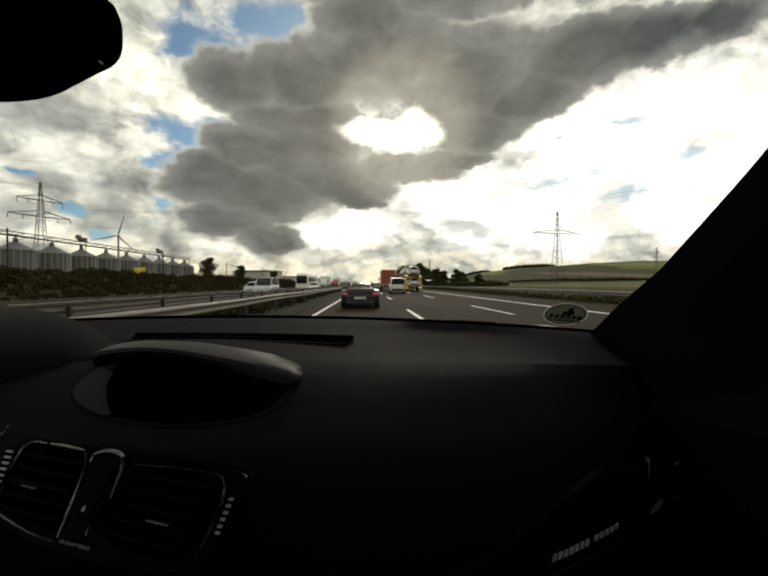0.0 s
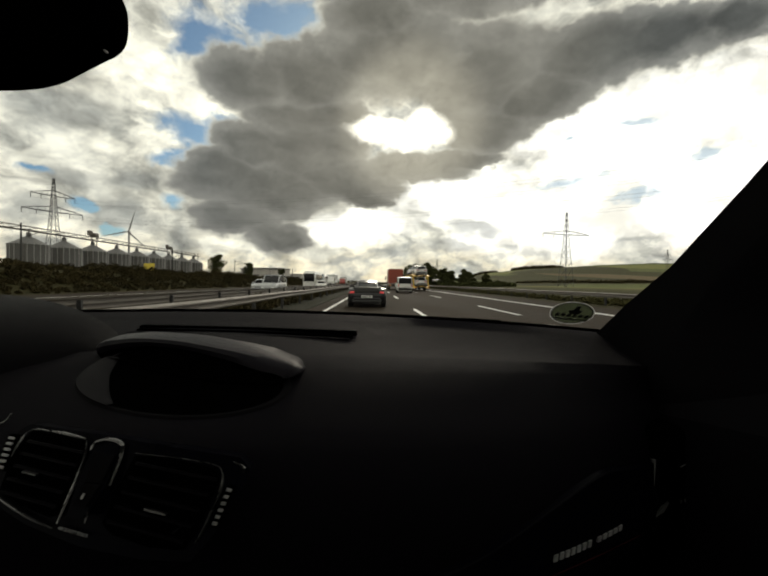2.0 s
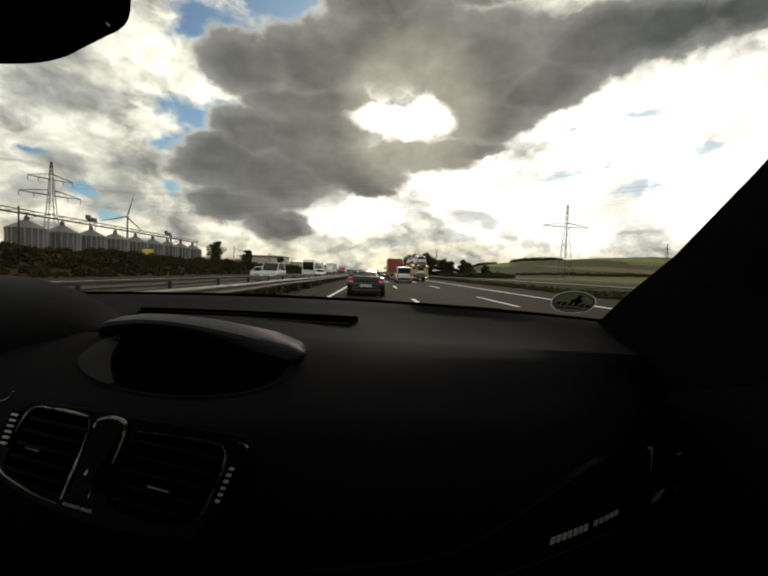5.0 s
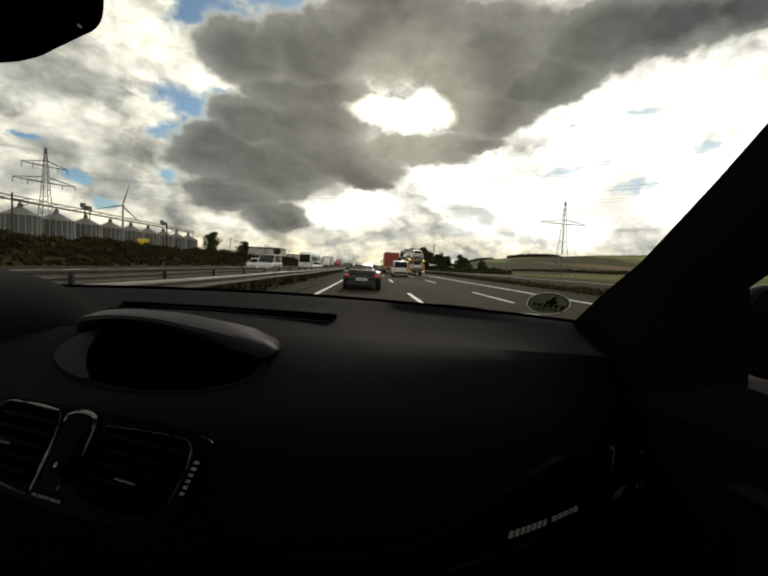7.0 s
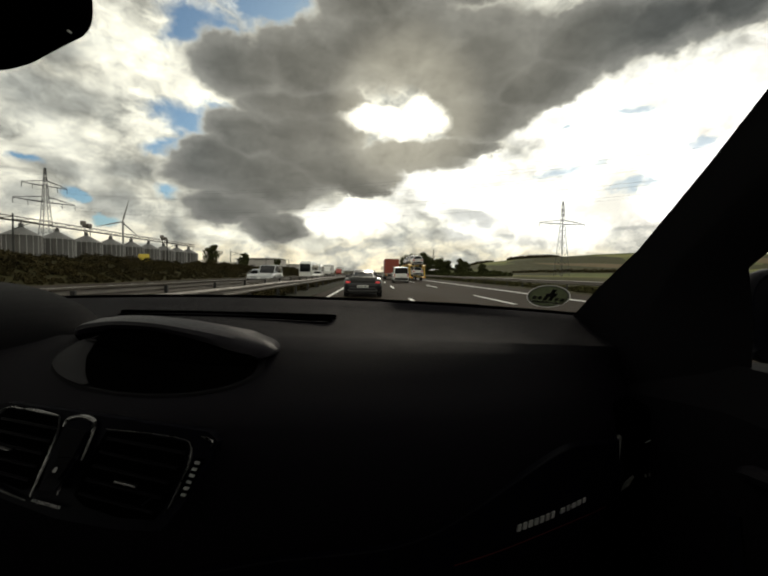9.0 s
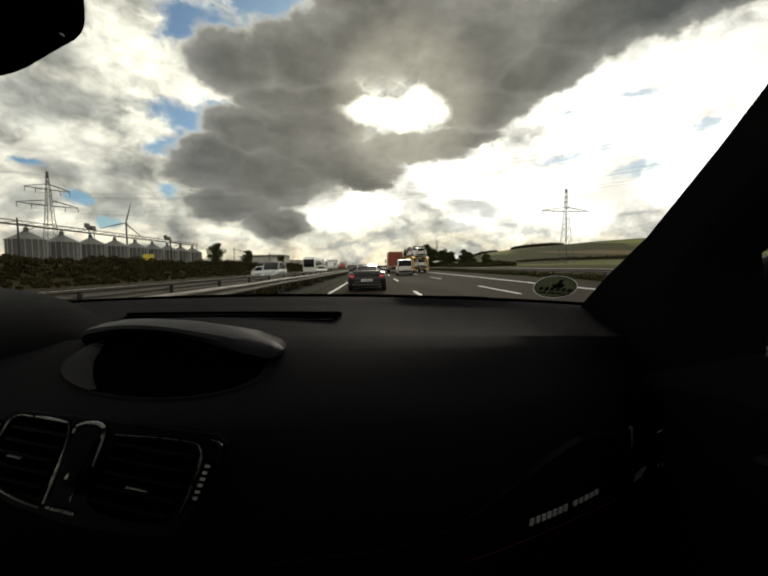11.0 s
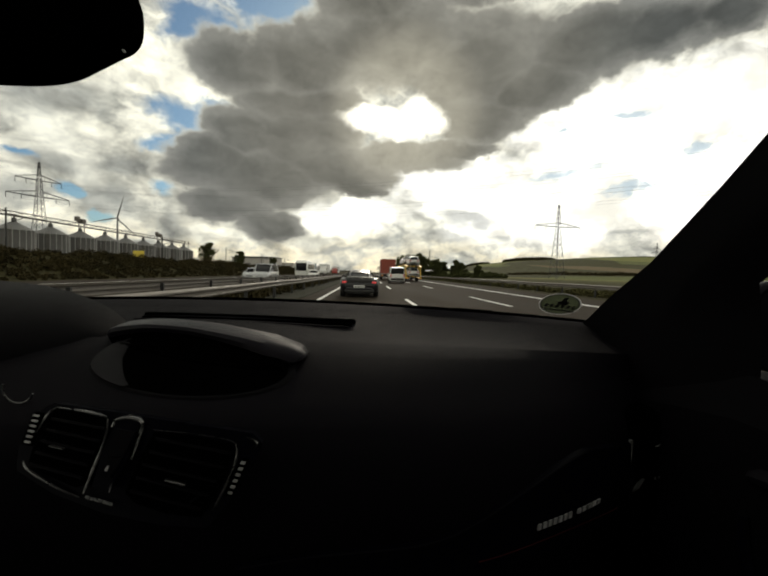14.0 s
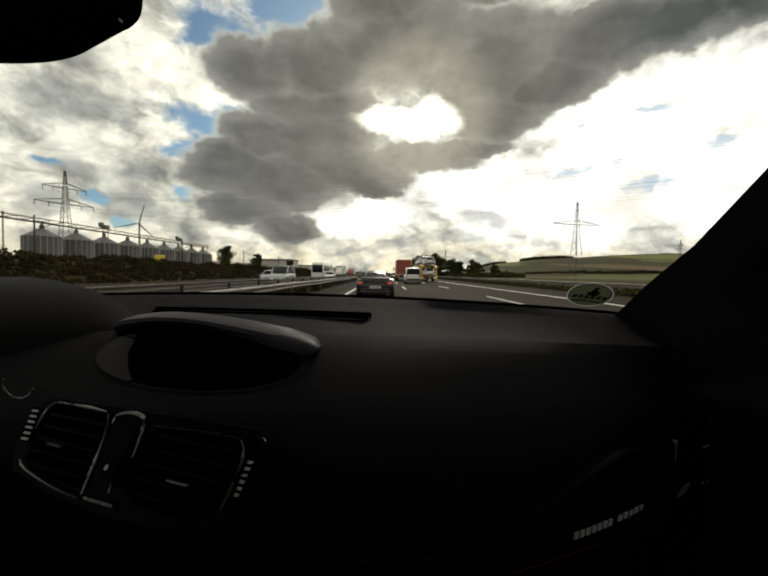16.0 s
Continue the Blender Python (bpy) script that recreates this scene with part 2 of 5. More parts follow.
# ---------------------------------------------------------------- materials
def nodes_of(name):
    m = bpy.data.materials.new(name)
    m.use_nodes = True
    nt = m.node_tree
    return m, nt, nt.nodes["Principled BSDF"]


def ramp(nt, src, stops):
    r = nt.nodes.new("ShaderNodeValToRGB")
    el = r.color_ramp.elements
    while len(el) < len(stops):
        el.new(0.5)
    for e, (p, c) in zip(el, stops):
        e.position, e.color = p, (*c, 1)
    nt.links.new(src, r.inputs[0])
    return r.outputs[0]


def noise_tex(nt, scale, detail=4.0, rough=0.55, coord="Object", stretch=(1, 1, 1)):
    tc = nt.nodes.new("ShaderNodeTexCoord")
    mp = nt.nodes.new("ShaderNodeMapping")
    mp.inputs["Scale"].default_value = stretch
    nz = nt.nodes.new("ShaderNodeTexNoise")
    nz.inputs["Scale"].default_value, nz.inputs["Detail"].default_value, nz.inputs["Roughness"].default_value = scale, detail, rough
    nt.links.new(tc.outputs[coord], mp.inputs[0])
    nt.links.new(mp.outputs[0], nz.inputs["Vector"])
    return nz.outputs["Fac"]


def surface(name, dark, light, scale=8.0, fine=60.0, roughness=0.6, metal=0.0, bump=0.0, bump_scale=None, coat=0.0, spread=0.12, stretch=(1, 1, 1), coord="Object", specular=0.5):
    """A material with two scales of variation between two colours, gloss to match and fine relief."""
    m, nt, bs = nodes_of(name)
    a = noise_tex(nt, scale, 5.0, 0.6, coord, stretch)
    b = noise_tex(nt, fine, 3.0, 0.6, coord, stretch)
    mix = nt.nodes.new("ShaderNodeMath")
    mix.operation = "MULTIPLY_ADD"
    mix.inputs[1].default_value = 0.45
    nt.links.new(b, mix.inputs[0])
    h = nt.nodes.new("ShaderNodeMath")
    h.operation = "MULTIPLY"
    h.inputs[1].default_value = 0.55
    nt.links.new(a, h.inputs[0])
    nt.links.new(h.outputs[0], mix.inputs[2])
    nt.links.new(ramp(nt, mix.outputs[0], [(0.33, dark), (0.67, light)]), bs.inputs["Base Color"])
    rr = nt.nodes.new("ShaderNodeMapRange")
    rr.inputs["From Min"].default_value, rr.inputs["From Max"].default_value = 0.3, 0.7
    rr.inputs["To Min"].default_value, rr.inputs["To Max"].default_value = max(0.02, roughness - spread), min(1.0, roughness + spread)
    nt.links.new(a, rr.inputs["Value"])
    nt.links.new(rr.outputs[0], bs.inputs["Roughness"])
    bs.inputs["Metallic"].default_value = metal
    bs.inputs["Coat Weight"].default_value = coat
    bs.inputs["Specular IOR Level"].default_value = specular
    if bump:
        bp = nt.nodes.new("ShaderNodeBump")
        bp.inputs["Strength"].default_value, bp.inputs["Distance"].default_value = bump, 0.01
        nt.links.new(noise_tex(nt, bump_scale or fine, 3.0, 0.6, coord, stretch), bp.inputs["Height"])
        nt.links.new(bp.outputs[0], bs.inputs["Normal"])
    return m


def clear_glass(name, gloss):
    """A thin clear pane: light goes straight through, a little is mirrored."""
    m, nt, bs = nodes_of(name)
    nt.nodes.remove(bs)
    tr, gl, mix = nt.nodes.new("ShaderNodeBsdfTransparent"), nt.nodes.new("ShaderNodeBsdfGlossy"), nt.nodes.new("ShaderNodeMixShader")
    tr.inputs[0].default_value = (.97, .98, .97, 1)
    gl.inputs["Roughness"].default_value = .02
    mix.inputs[0].default_value = gloss
    nt.links.new(tr.outputs[0], mix.inputs[1])
    nt.links.new(gl.outputs[0], mix.inputs[2])
    nt.links.new(mix.outputs[0], nt.nodes["Material Output"].inputs[0])
    return m


def thin_film(name, c, c2):
    """A printed film that daylight shines through."""
    m, nt, bs = nodes_of(name)
    col = ramp(nt, noise_tex(nt, 160, 3), [(.3, c), (.7, c2)])
    tl, mix = nt.nodes.new("ShaderNodeBsdfTranslucent"), nt.nodes.new("ShaderNodeMixShader")
    mix.inputs[0].default_value = .6
    nt.links.new(col, tl.inputs[0])
    nt.links.new(col, bs.inputs["Base Color"])
    bs.inputs["Roughness"].default_value = .6
    nt.links.new(bs.outputs[0], mix.inputs[1])
    nt.links.new(tl.outputs[0], mix.inputs[2])
    nt.links.new(mix.outputs[0], nt.nodes["Material Output"].inputs[0])
    return m


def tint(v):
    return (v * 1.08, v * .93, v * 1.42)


def grey(v, warm=0.0):
    return (v * (1 + warm), v, v * (1 - warm))


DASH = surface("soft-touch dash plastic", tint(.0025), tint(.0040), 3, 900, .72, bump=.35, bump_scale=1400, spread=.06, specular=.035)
# lighter than the dash: sky light caught by the hood is in the colour
HOOD = surface("smooth hood plastic with painted sky light", tint(.0052), tint(.0080), 6, 900, .5, bump=.2, bump_scale=1400, spread=.06, specular=.10)
# on the recess shelf this paler tone paints in light from the windscreen
DASH_SHELF = surface("smooth shelf plastic", tint(.0023), tint(.0036), 6, 900, .6, bump=.2, bump_scale=1400, spread=.06, specular=.06)
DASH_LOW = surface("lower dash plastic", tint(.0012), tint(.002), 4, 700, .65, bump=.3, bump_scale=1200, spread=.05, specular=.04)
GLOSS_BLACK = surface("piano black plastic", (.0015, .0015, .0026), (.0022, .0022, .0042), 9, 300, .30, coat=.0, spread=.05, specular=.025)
# black enough to stand for the shade in the display recess too
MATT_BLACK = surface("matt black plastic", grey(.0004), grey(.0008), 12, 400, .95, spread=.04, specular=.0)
CHROME = surface("smoked chrome trim", grey(.03), grey(.17), 55, 500, .30, metal=1.0, spread=.08)
SATIN = surface("satin silver plastic", grey(.075), grey(.11), 30, 400, .5, specular=.2)
STITCH = surface("dark red stitching", (.020, .0015, .002), (.034, .003, .004), 200, 900, .8, specular=.1)
# screen colour with the shade of the hood painted in
SCREEN = surface("display screen with painted shade", grey(.0003), grey(.0006), 5, 100, .95, spread=.04, specular=.0)
PRINT = surface("pale grey print", grey(.22), grey(.30), 40, 600, .6)
HEADLINER = surface("dark roof lining", grey(.03, .05), grey(.045, .05), 10, 600, .9)
SEAT = surface("black seat fabric", grey(.006), grey(.010), 20, 700, .9, specular=.1)
WINDSCREEN = clear_glass("windscreen glass", .012)
CAR_GLASS = surface("tinted car glass", (.006, .007, .008), (.010, .011, .013), 3, 40, .20, coat=.0, spread=.03, specular=.18)
MIRROR = surface("mirror glass", grey(.85), grey(.9), 2, 10, .02, metal=1.0, spread=.01)
STICKER = thin_film("olive green sticker", (.036, .044, .026), (.052, .060, .036))
STICKER_RIM = thin_film("pale sticker rim", grey(.28), grey(.36))
STICKER_INK = surface("black sticker ink", grey(.012), grey(.02), 40, 300, .6)

ASPHALT = surface("worn asphalt", grey(.014, .28), grey(.026, .28), .35, 30, .95, specular=.05, bump=.25, bump_scale=90, coord="Object", stretch=(1, .12, 1))
LINE_PAINT = surface("worn white road paint", grey(.42), grey(.78), 1.2, 25, .7, bump=.15)
GRASS = surface("dry verge grass", (.035, .036, .014), (.085, .078, .032), .5, 9, .95, bump=.8, bump_scale=14, stretch=(1, .35, 1), specular=.06)
SOIL = surface("median earth", (.007, .008, .004), (.020, .021, .009), .8, 18, .95, bump=.8, bump_scale=20, stretch=(1, .3, 1), specular=.06)
STEEL = surface("galvanised steel", grey(.11, .10), grey(.165, .10), 2.5, 40, .65, specular=.3)
PYLON_STEEL = surface("weathered pylon steel", grey(.06), grey(.10), 2, 20, .7, metal=.3)
WIRE = surface("power cable", grey(.06), grey(.09), 2, 20, .6)
BUSH = surface("dark hedge leaves", (.012, .0105, .0045), (.062, .050, .021), .35, 12, .9, bump=.5, specular=.06)
LEAF = surface("dark green tree leaves", (.028, .034, .013), (.075, .080, .030), .8, 12, .85, specular=.06)
BARK = surface("grey brown bark", (.05, .04, .03), (.10, .085, .065), 4, 30, .95, bump=.6, specular=.06)
SILO = surface("galvanised silo sheet", grey(.085, .02), grey(.135, .02), .5, 9, .6, bump=.2, specular=.3)
SILO_ROOF = surface("silo roof sheet", grey(.11), grey(.17), .8, 12, .55, specular=.3)
SILO_RIB = surface("bright silo stiffener", grey(.34), grey(.46), 1, 12, .5)
WHITE_STEEL = surface("grey-white turbine paint", grey(.22), grey(.30), .3, 6, .5)
TYRE = surface("tyre rubber", grey(.012), grey(.022), 8, 120, .85)
RIM = surface("alloy wheel", grey(.35), grey(.5), 8, 120, .3, metal=.9)
DARK_TRIM = surface("dark vehicle trim", grey(.012), grey(.025), 6, 90, .6)
TAIL = surface("red tail lamp", (.35, .02, .015), (.5, .04, .03), 30, 200, .2, coat=.5)


def glowing(name, c, strength):
    m, nt, bs = nodes_of(name)
    nt.links.new(ramp(nt, noise_tex(nt, 60, 3), [(.3, tuple(v * .8 for v in c)), (.7, c)]), bs.inputs["Base Color"])
    bs.inputs["Emission Color"].default_value = (*c, 1)
    bs.inputs["Emission Strength"].default_value = strength
    bs.inputs["Roughness"].default_value = .25
    return m


BRAKE = glowing("lit red lamp", (.55, .05, .05), .55)
PLATE = surface("white number plate", grey(.6), grey(.72), 30, 200, .5)
AMBER = surface("amber lamp", (.6, .22, .03), (.75, .32, .05), 30, 200, .3)
TARP = surface("red brown tarpaulin", (.20, .035, .020), (.30, .060, .034), .7, 18, .55, bump=.5, bump_scale=3)
TARP_WHITE = surface("pale truck tarpaulin", grey(.5), grey(.62), .6, 14, .55, bump=.3, bump_scale=3)
TARP_BLUE = surface("blue deck steel", (.03, .05, .10), (.05, .08, .15), 2, 30, .6)
YELLOW = surface("yellow transporter steel", (.55, .33, .03), (.70, .45, .06), 2, 30, .5)
SIGN_YELLOW = surface("yellow sign sheet", (.55, .42, .03), (.66, .52, .06), 2, 30, .5)
CONCRETE = surface("grey concrete", grey(.22, .04), grey(.33, .04), .7, 15, .85, bump=.3)
BUILDING = surface("pale rendered wall", grey(.32, .06), grey(.45, .06), .4, 9, .85)
ROOFING = surface("grey roof sheet", grey(.10, .05), grey(.17, .05), .4, 9, .7)


def paint(name, c, rough=.28):
    return surface(name, tuple(v * .9 for v in c), c, 3, 120, rough, coat=.8, spread=.05)


PAINT_DARK = surface("dark blue grey car paint", (.006, .006, .008), (.010, .010, .013), 3, 120, .35, coat=.35, spread=.05, specular=.3)
PAINT_WHITE = paint("white car paint", (.72, .72, .70))
PAINT_SILVER = paint("silver car paint", (.36, .37, .38))
PAINT_RED = paint("red cab paint", (.30, .035, .025))
CAB_BLUE = paint("pale blue cab paint", (.16, .24, .30))
PAINT_BLACK = paint("black car paint", (.014, .014, .016))

# ---------------------------------------------------------------- the motorway and the land round it
def hill(x, y):
    """Height of the land: level round the road, a bank beyond the far carriageway, a ridge away to the right."""
    z = 0.0
    z += 2.1 * smooth(-25.5, -32, x)
    z -= 0.9 * smooth(14, 20, x) * smooth(60, 30, x)
    if y > 250 and x > 60:
        a = math.degrees(math.atan2(x, y))
        d = math.hypot(x, y)
        top = lerp(0, 64, smooth(5, 24, a)) + 6 * math.sin(a * .21) + 2.5 * math.sin(a * .9)
        z += max(0.0, top) * smooth(450, 1500, d) * smooth(60, 260, x)
    return z


ground_bm = bmesh.new()
xs = [-2600, -1500, -800, -400, -200, -120, -70, -50, -40, -36, -32, -30, -28, -26.5, -25.5, -24.4, -7.6, -2.75, 12.3, 14, 16, 18, 20, 26, 34, 48, 70, 100, 150, 220, 300, 400, 520, 660, 820, 1000, 1250, 1550, 1900, 2400, 3200]
ys = [-600, -300, -150, -80, -40, 0, 20, 40, 60, 80, 110, 150, 200, 260, 330, 420, 520, 650, 800, 960, 1150, 1350, 1600, 1900, 2300, 2900, 3600, 4400]
loft(ground_bm, [[(x, y, hill(x, y) - (.03 if -24.4 <= x <= 12.3 else 0)) for x in xs] for y in ys])


def ground_z(x, y):
    """Height of the ground sheet itself, between its grid lines."""
    i = max(k for k in range(len(xs) - 1) if xs[k] <= x)
    j = max(k for k in range(len(ys) - 1) if ys[k] <= y)
    u, v = (x - xs[i]) / (xs[i + 1] - xs[i]), (y - ys[j]) / (ys[j + 1] - ys[j])
    return lerp(lerp(hill(xs[i], ys[j]), hill(xs[i + 1], ys[j]), u), lerp(hill(xs[i], ys[j + 1]), hill(xs[i + 1], ys[j + 1]), u), v)


def field_material():
    m, nt, bs = nodes_of("fields and verge")
    tc = nt.nodes.new("ShaderNodeTexCoord")
    warp = nt.nodes.new("ShaderNodeTexVoronoi")
    warp.inputs["Scale"].default_value = 1.0
    mp = nt.nodes.new("ShaderNodeMapping")
    mp.inputs["Scale"].default_value = (.0065, .0035, 0)
    nt.links.new(tc.outputs["Object"], mp.inputs[0])
    nt.links.new(mp.outputs[0], warp.inputs["Vector"])
    sepc = nt.nodes.new("ShaderNodeSeparateColor")
    nt.links.new(warp.outputs["Color"], sepc.inputs[0])
    fields = ramp(nt, sepc.outputs[0], [(0.0, (.055, .055, .024)), (.3, (.17, .175, .062)), (.5, (.135, .105, .060)), (.7, (.105, .12, .045)), (1.0, (.21, .185, .09))])
    fields.node.color_ramp.interpolation = "CONSTANT"
    n1 = noise_tex(nt, .12, 6, .6)
    n2 = noise_tex(nt, 5.0, 4, .65, "Object", (1, .3, 1))
    near = ramp(nt, n2, [(.3, (.016, .015, .006)), (.7, (.055, .050, .020))])
    sx = nt.nodes.new("ShaderNodeSeparateXYZ")
    nt.links.new(tc.outputs["Object"], sx.inputs[0])
    mr = nt.nodes.new("ShaderNodeMapRange")
    mr.inputs[1].default_value, mr.inputs[2].default_value = 45, 150
    nt.links.new(sx.outputs[0], mr.inputs[0])
    mx = nt.nodes.new("ShaderNodeMix")
    mx.data_type = "RGBA"
    nt.links.new(mr.outputs[0], mx.inputs[0])
    nt.links.new(near, mx.inputs[6])
    nt.links.new(fields, mx.inputs[7])
    mx2 = nt.nodes.new("ShaderNodeMix")
    mx2.data_type, mx2.blend_type = "RGBA", "MULTIPLY"
    mx2.inputs[0].default_value = .8
    nt.links.new(mx.outputs[2], mx2.inputs[6])
    nt.links.new(ramp(nt, n1, [(.3, (.55, .55, .55)), (.7, (1, 1, 1))]), mx2.inputs[7])
    nt.links.new(mx2.outputs[2], bs.inputs["Base Color"])
    bs.inputs["Roughness"].default_value = .95
    bs.inputs["Specular IOR Level"].default_value = .05
    bp = nt.nodes.new("ShaderNodeBump")
    bp.inputs["Strength"].default_value, bp.inputs["Distance"].default_value = .8, .1
    nt.links.new(n2, bp.inputs["Height"])
    nt.links.new(bp.outputs[0], bs.inputs["Normal"])
    return m


FIELD = field_material()
tagged(part("ground", ground_bm, FIELD), "grassy verge and patchwork fields beside the motorway", "ground", kind="structure")


def slab(name, x0, x1, material, label, category, z=0.0, y0=-250, y1=1700, step=25):
    bm = bmesh.new()
    n = int((y1 - y0) / step)
    loft(bm, [[(x, lerp(y0, y1, i / n), zz) for x, zz in ((x0, z - .1), (x0, z), (x1, z), (x1, z - .1))] for i in range(n + 1)])
    return tagged(part(name, bm, material), label, category, kind="structure")


slab("road", -2.7, 12.2, ASPHALT, "worn grey asphalt carriageway with three lanes", "road")
slab("road_oncoming", -24.3, -7.6, ASPHALT, "grey asphalt carriageway for oncoming traffic", "road")
slab("median", -7.6, -2.7, SOIL, "dark grass strip between the carriageways", "median", z=.03)

# painted lines: solid at the edges, 6 m dashes every 18 m between the lanes


def stripe(bm, x, y0, y1, w):
    box(bm, x - w / 2, x + w / 2, y0, y1, .001, .006)


for i, (x, w) in enumerate(((-1.9, .16), (9.4, .28), (-8.6, .28), (-20.0, .16))):
    bm = bmesh.new()
    stripe(bm, x, -200, 1500, w)
    tagged(part("edge_line", bm, LINE_PAINT), "solid white edge line painted on asphalt", "road marking", "edge lines of the motorway", "structure")
dash_bm = bmesh.new()
stripe(dash_bm, 0, 0, 6, .16)
dash_me = link("lane_dash", dash_bm, LINE_PAINT)
for x in (1.9, 5.65, -12.4, -16.2):
    for k in range(-4, 28):
        ob = new("lane_dash", dash_me)
        ob.location = (x, 12.0 + 18 * k + (3 if x > 3 else 0), 0)
        tagged(ob, "white lane dash painted on asphalt", "road marking", "lane dashes of the motorway", "structure")


# guard rails: W-shaped beam on posts
def guard_rail(x, face, y0, y1, label):
    rail = thing("guard_rail", label, "guard rail", "steel guard rails along the motorway", at=pose(x, 0, 0))
    prof = [(.0, .74), (.05, .735), (.085, .70), (.085, .67), (.02, .63), (.02, .60), (.085, .56), (.085, .53), (.05, .50), (.0, .49)]
    n = int((y1 - y0) / 4)
    bm = bmesh.new()
    ring = [(face * a, b) for a, b in prof] + [(face * (a - .012), b) for a, b in reversed(prof)]
    loft(bm, [[(a, lerp(y0, y1, i / n), b + .012 * math.sin(i * 1.7)) for a, b in ring] for i in range(n + 1)], closed=True, caps=True)
    part("beam", bm, STEEL, rail)
    pb = bmesh.new()
    box(pb, -.05, .05, -.03, .03, -.1, .70)
    me = link("post", pb, DARK_TRIM)
    y = y0 + 1
    while y < min(y1, 240):
        p = new("post", me)
        p.parent = rail
        p.location = (-face * .06, y, 0)
        y += 4.0
    return rail


guard_rail(-3.75, 1, -60, 900, "pale galvanised steel guard rail beside the fast lane")
guard_rail(-6.5, -1, -60, 900, "weathered steel guard rail facing the oncoming carriageway")
guard_rail(13.6, -1, 6, 700, "steel guard rail along the hard shoulder")


# leafy masses made of many small tilted leaves
def blob_leaves(centres, count, size, seed, squash=1.0):
    rnd = random.Random(seed)
    verts, faces = [], []
    for _ in range(count):
        c, r = rnd.choice(centres)
        d = Vector((rnd.gauss(0, 1), rnd.gauss(0, 1), rnd.gauss(0, 1))).normalized() * r * (rnd.uniform(.35, 1) ** .5) * rnd.uniform(.85, 1.12)
        p = Vector(c) + Vector((d.x, d.y, d.z * squash))
        u = Vector((rnd.uniform(-1, 1), rnd.uniform(-1, 1), rnd.uniform(-1, 1))).normalized()
        w = u.cross(Vector((rnd.uniform(-1, 1), rnd.uniform(-1, 1), rnd.uniform(-1, 1)))).normalized()
        s = size * rnd.uniform(.6, 1.4)
        a, b = u * s, w * s * .65
        k = len(verts)
        verts += [p - a, p - a * .1 + b, p + a, p - a * .1 - b]
        faces.append((k, k + 1, k + 2, k + 3))
    me = bpy.data.meshes.new("leaves")
    me.from_pydata([tuple(v) for v in verts], [], faces)
    return me


def tree(name, x, y, h, seed, label, group, spread=.33, leaves=2600, leaf=.38, slim=False, low=.28):
    rnd = random.Random(seed)
    t = thing(name, label, "tree", group, at=pose(x, y, ground_z(x, y) - .1, 0, 0, rnd.uniform(0, 360)))
    bm = bmesh.new()
    lean = rnd.uniform(-.03, .03)
    tube(bm, [(lean * h * k * k, 0, h * .8 * k) for k in (0, .25, .5, .75, 1)], [h * .028, h * .022, h * .016, h * .010, h * .004], 8)
    centres = []
    n = 22 if slim else 26
    for i in range(n):
        a, k = rnd.uniform(0, TAU), lerp(low, .93, i / (n - 1))
        reach = h * spread * (math.sin(math.pi * min(1, max(.12, (k - low * .7) / (1.08 - low)))) ** .7) * rnd.uniform(.55, .95)
        if slim:
            reach *= .45
        tip = (math.cos(a) * reach + lean * h, math.sin(a) * reach, h * k)
        tube(bm, [(lean * h * .3, 0, h * (k - .16)), tuple(Vector(tip) * .55 + Vector((0, 0, h * (k - .05) * .45))), tip], [h * .010, h * .007, h * .003], 5)
        centres.append((tip, h * rnd.uniform(.08, .15) * (.55 if slim else 1.0)))
        centres.append(((tip[0] * .4, tip[1] * .4, tip[2] * .97), h * .10 * (.7 if slim else 1)))
    part("trunk", bm, BARK, t)
    me = blob_leaves(centres, leaves, leaf, seed + 7, .85)
    me.materials.append(LEAF)
    c = new("crown", me)
    c.parent = t
    return t


def scrub(name, x_near, x_far, y0, y1, clumps, r_near, r_far, count, leaf, label, seed, floor=None, material=None):
    """Bushes scattered over a strip, closer together towards the camera's end, taller towards x_far."""
    rnd = random.Random(seed)
    centres = []
    for i in range(clumps):
        y = lerp(y0, y1, rnd.random() ** 1.7)
        k = rnd.random() ** .8
        x = lerp(x_near, x_far, k)
        swell = .75 + .35 * math.sin(y * .13 + x * .4) * math.sin(y * .041 + 1)
        r = lerp(r_near, r_far, k) * rnd.uniform(.45, 1.0) * swell
        z = floor if floor is not None else ground_z(x, y)
        centres.append(((x, y, z + r * rnd.uniform(.2, .75)), r))
    me = blob_leaves(centres, count, leaf, seed, .85)
    me.materials.append(material or BUSH)
    return tagged(new(name, me), label, "bushes", kind="stuff")


scrub("bank_bushes", -28.0, -35, 6, 330, 1300, .6, 1.35, 190000, .11, "dark bushes and tall weeds along the grassy bank", 11)
scrub("bank_scrub", -25.4, -30, 4, 260, 2600, .30, .62, 190000, .085, "dark scrub and tall dry grass on the motorway bank", 12)
scrub("verge_grass", 13.8, 16.5, 4, 190, 1500, .30, .46, 90000, .08, "dry brown grass standing behind the shoulder guard rail", 14, .0, GRASS)
scrub("median_grass", -4.1, -6.2, 3, 150, 1300, .34, .44, 70000, .075, "rough dark grass growing between the guard rails", 13, .03)
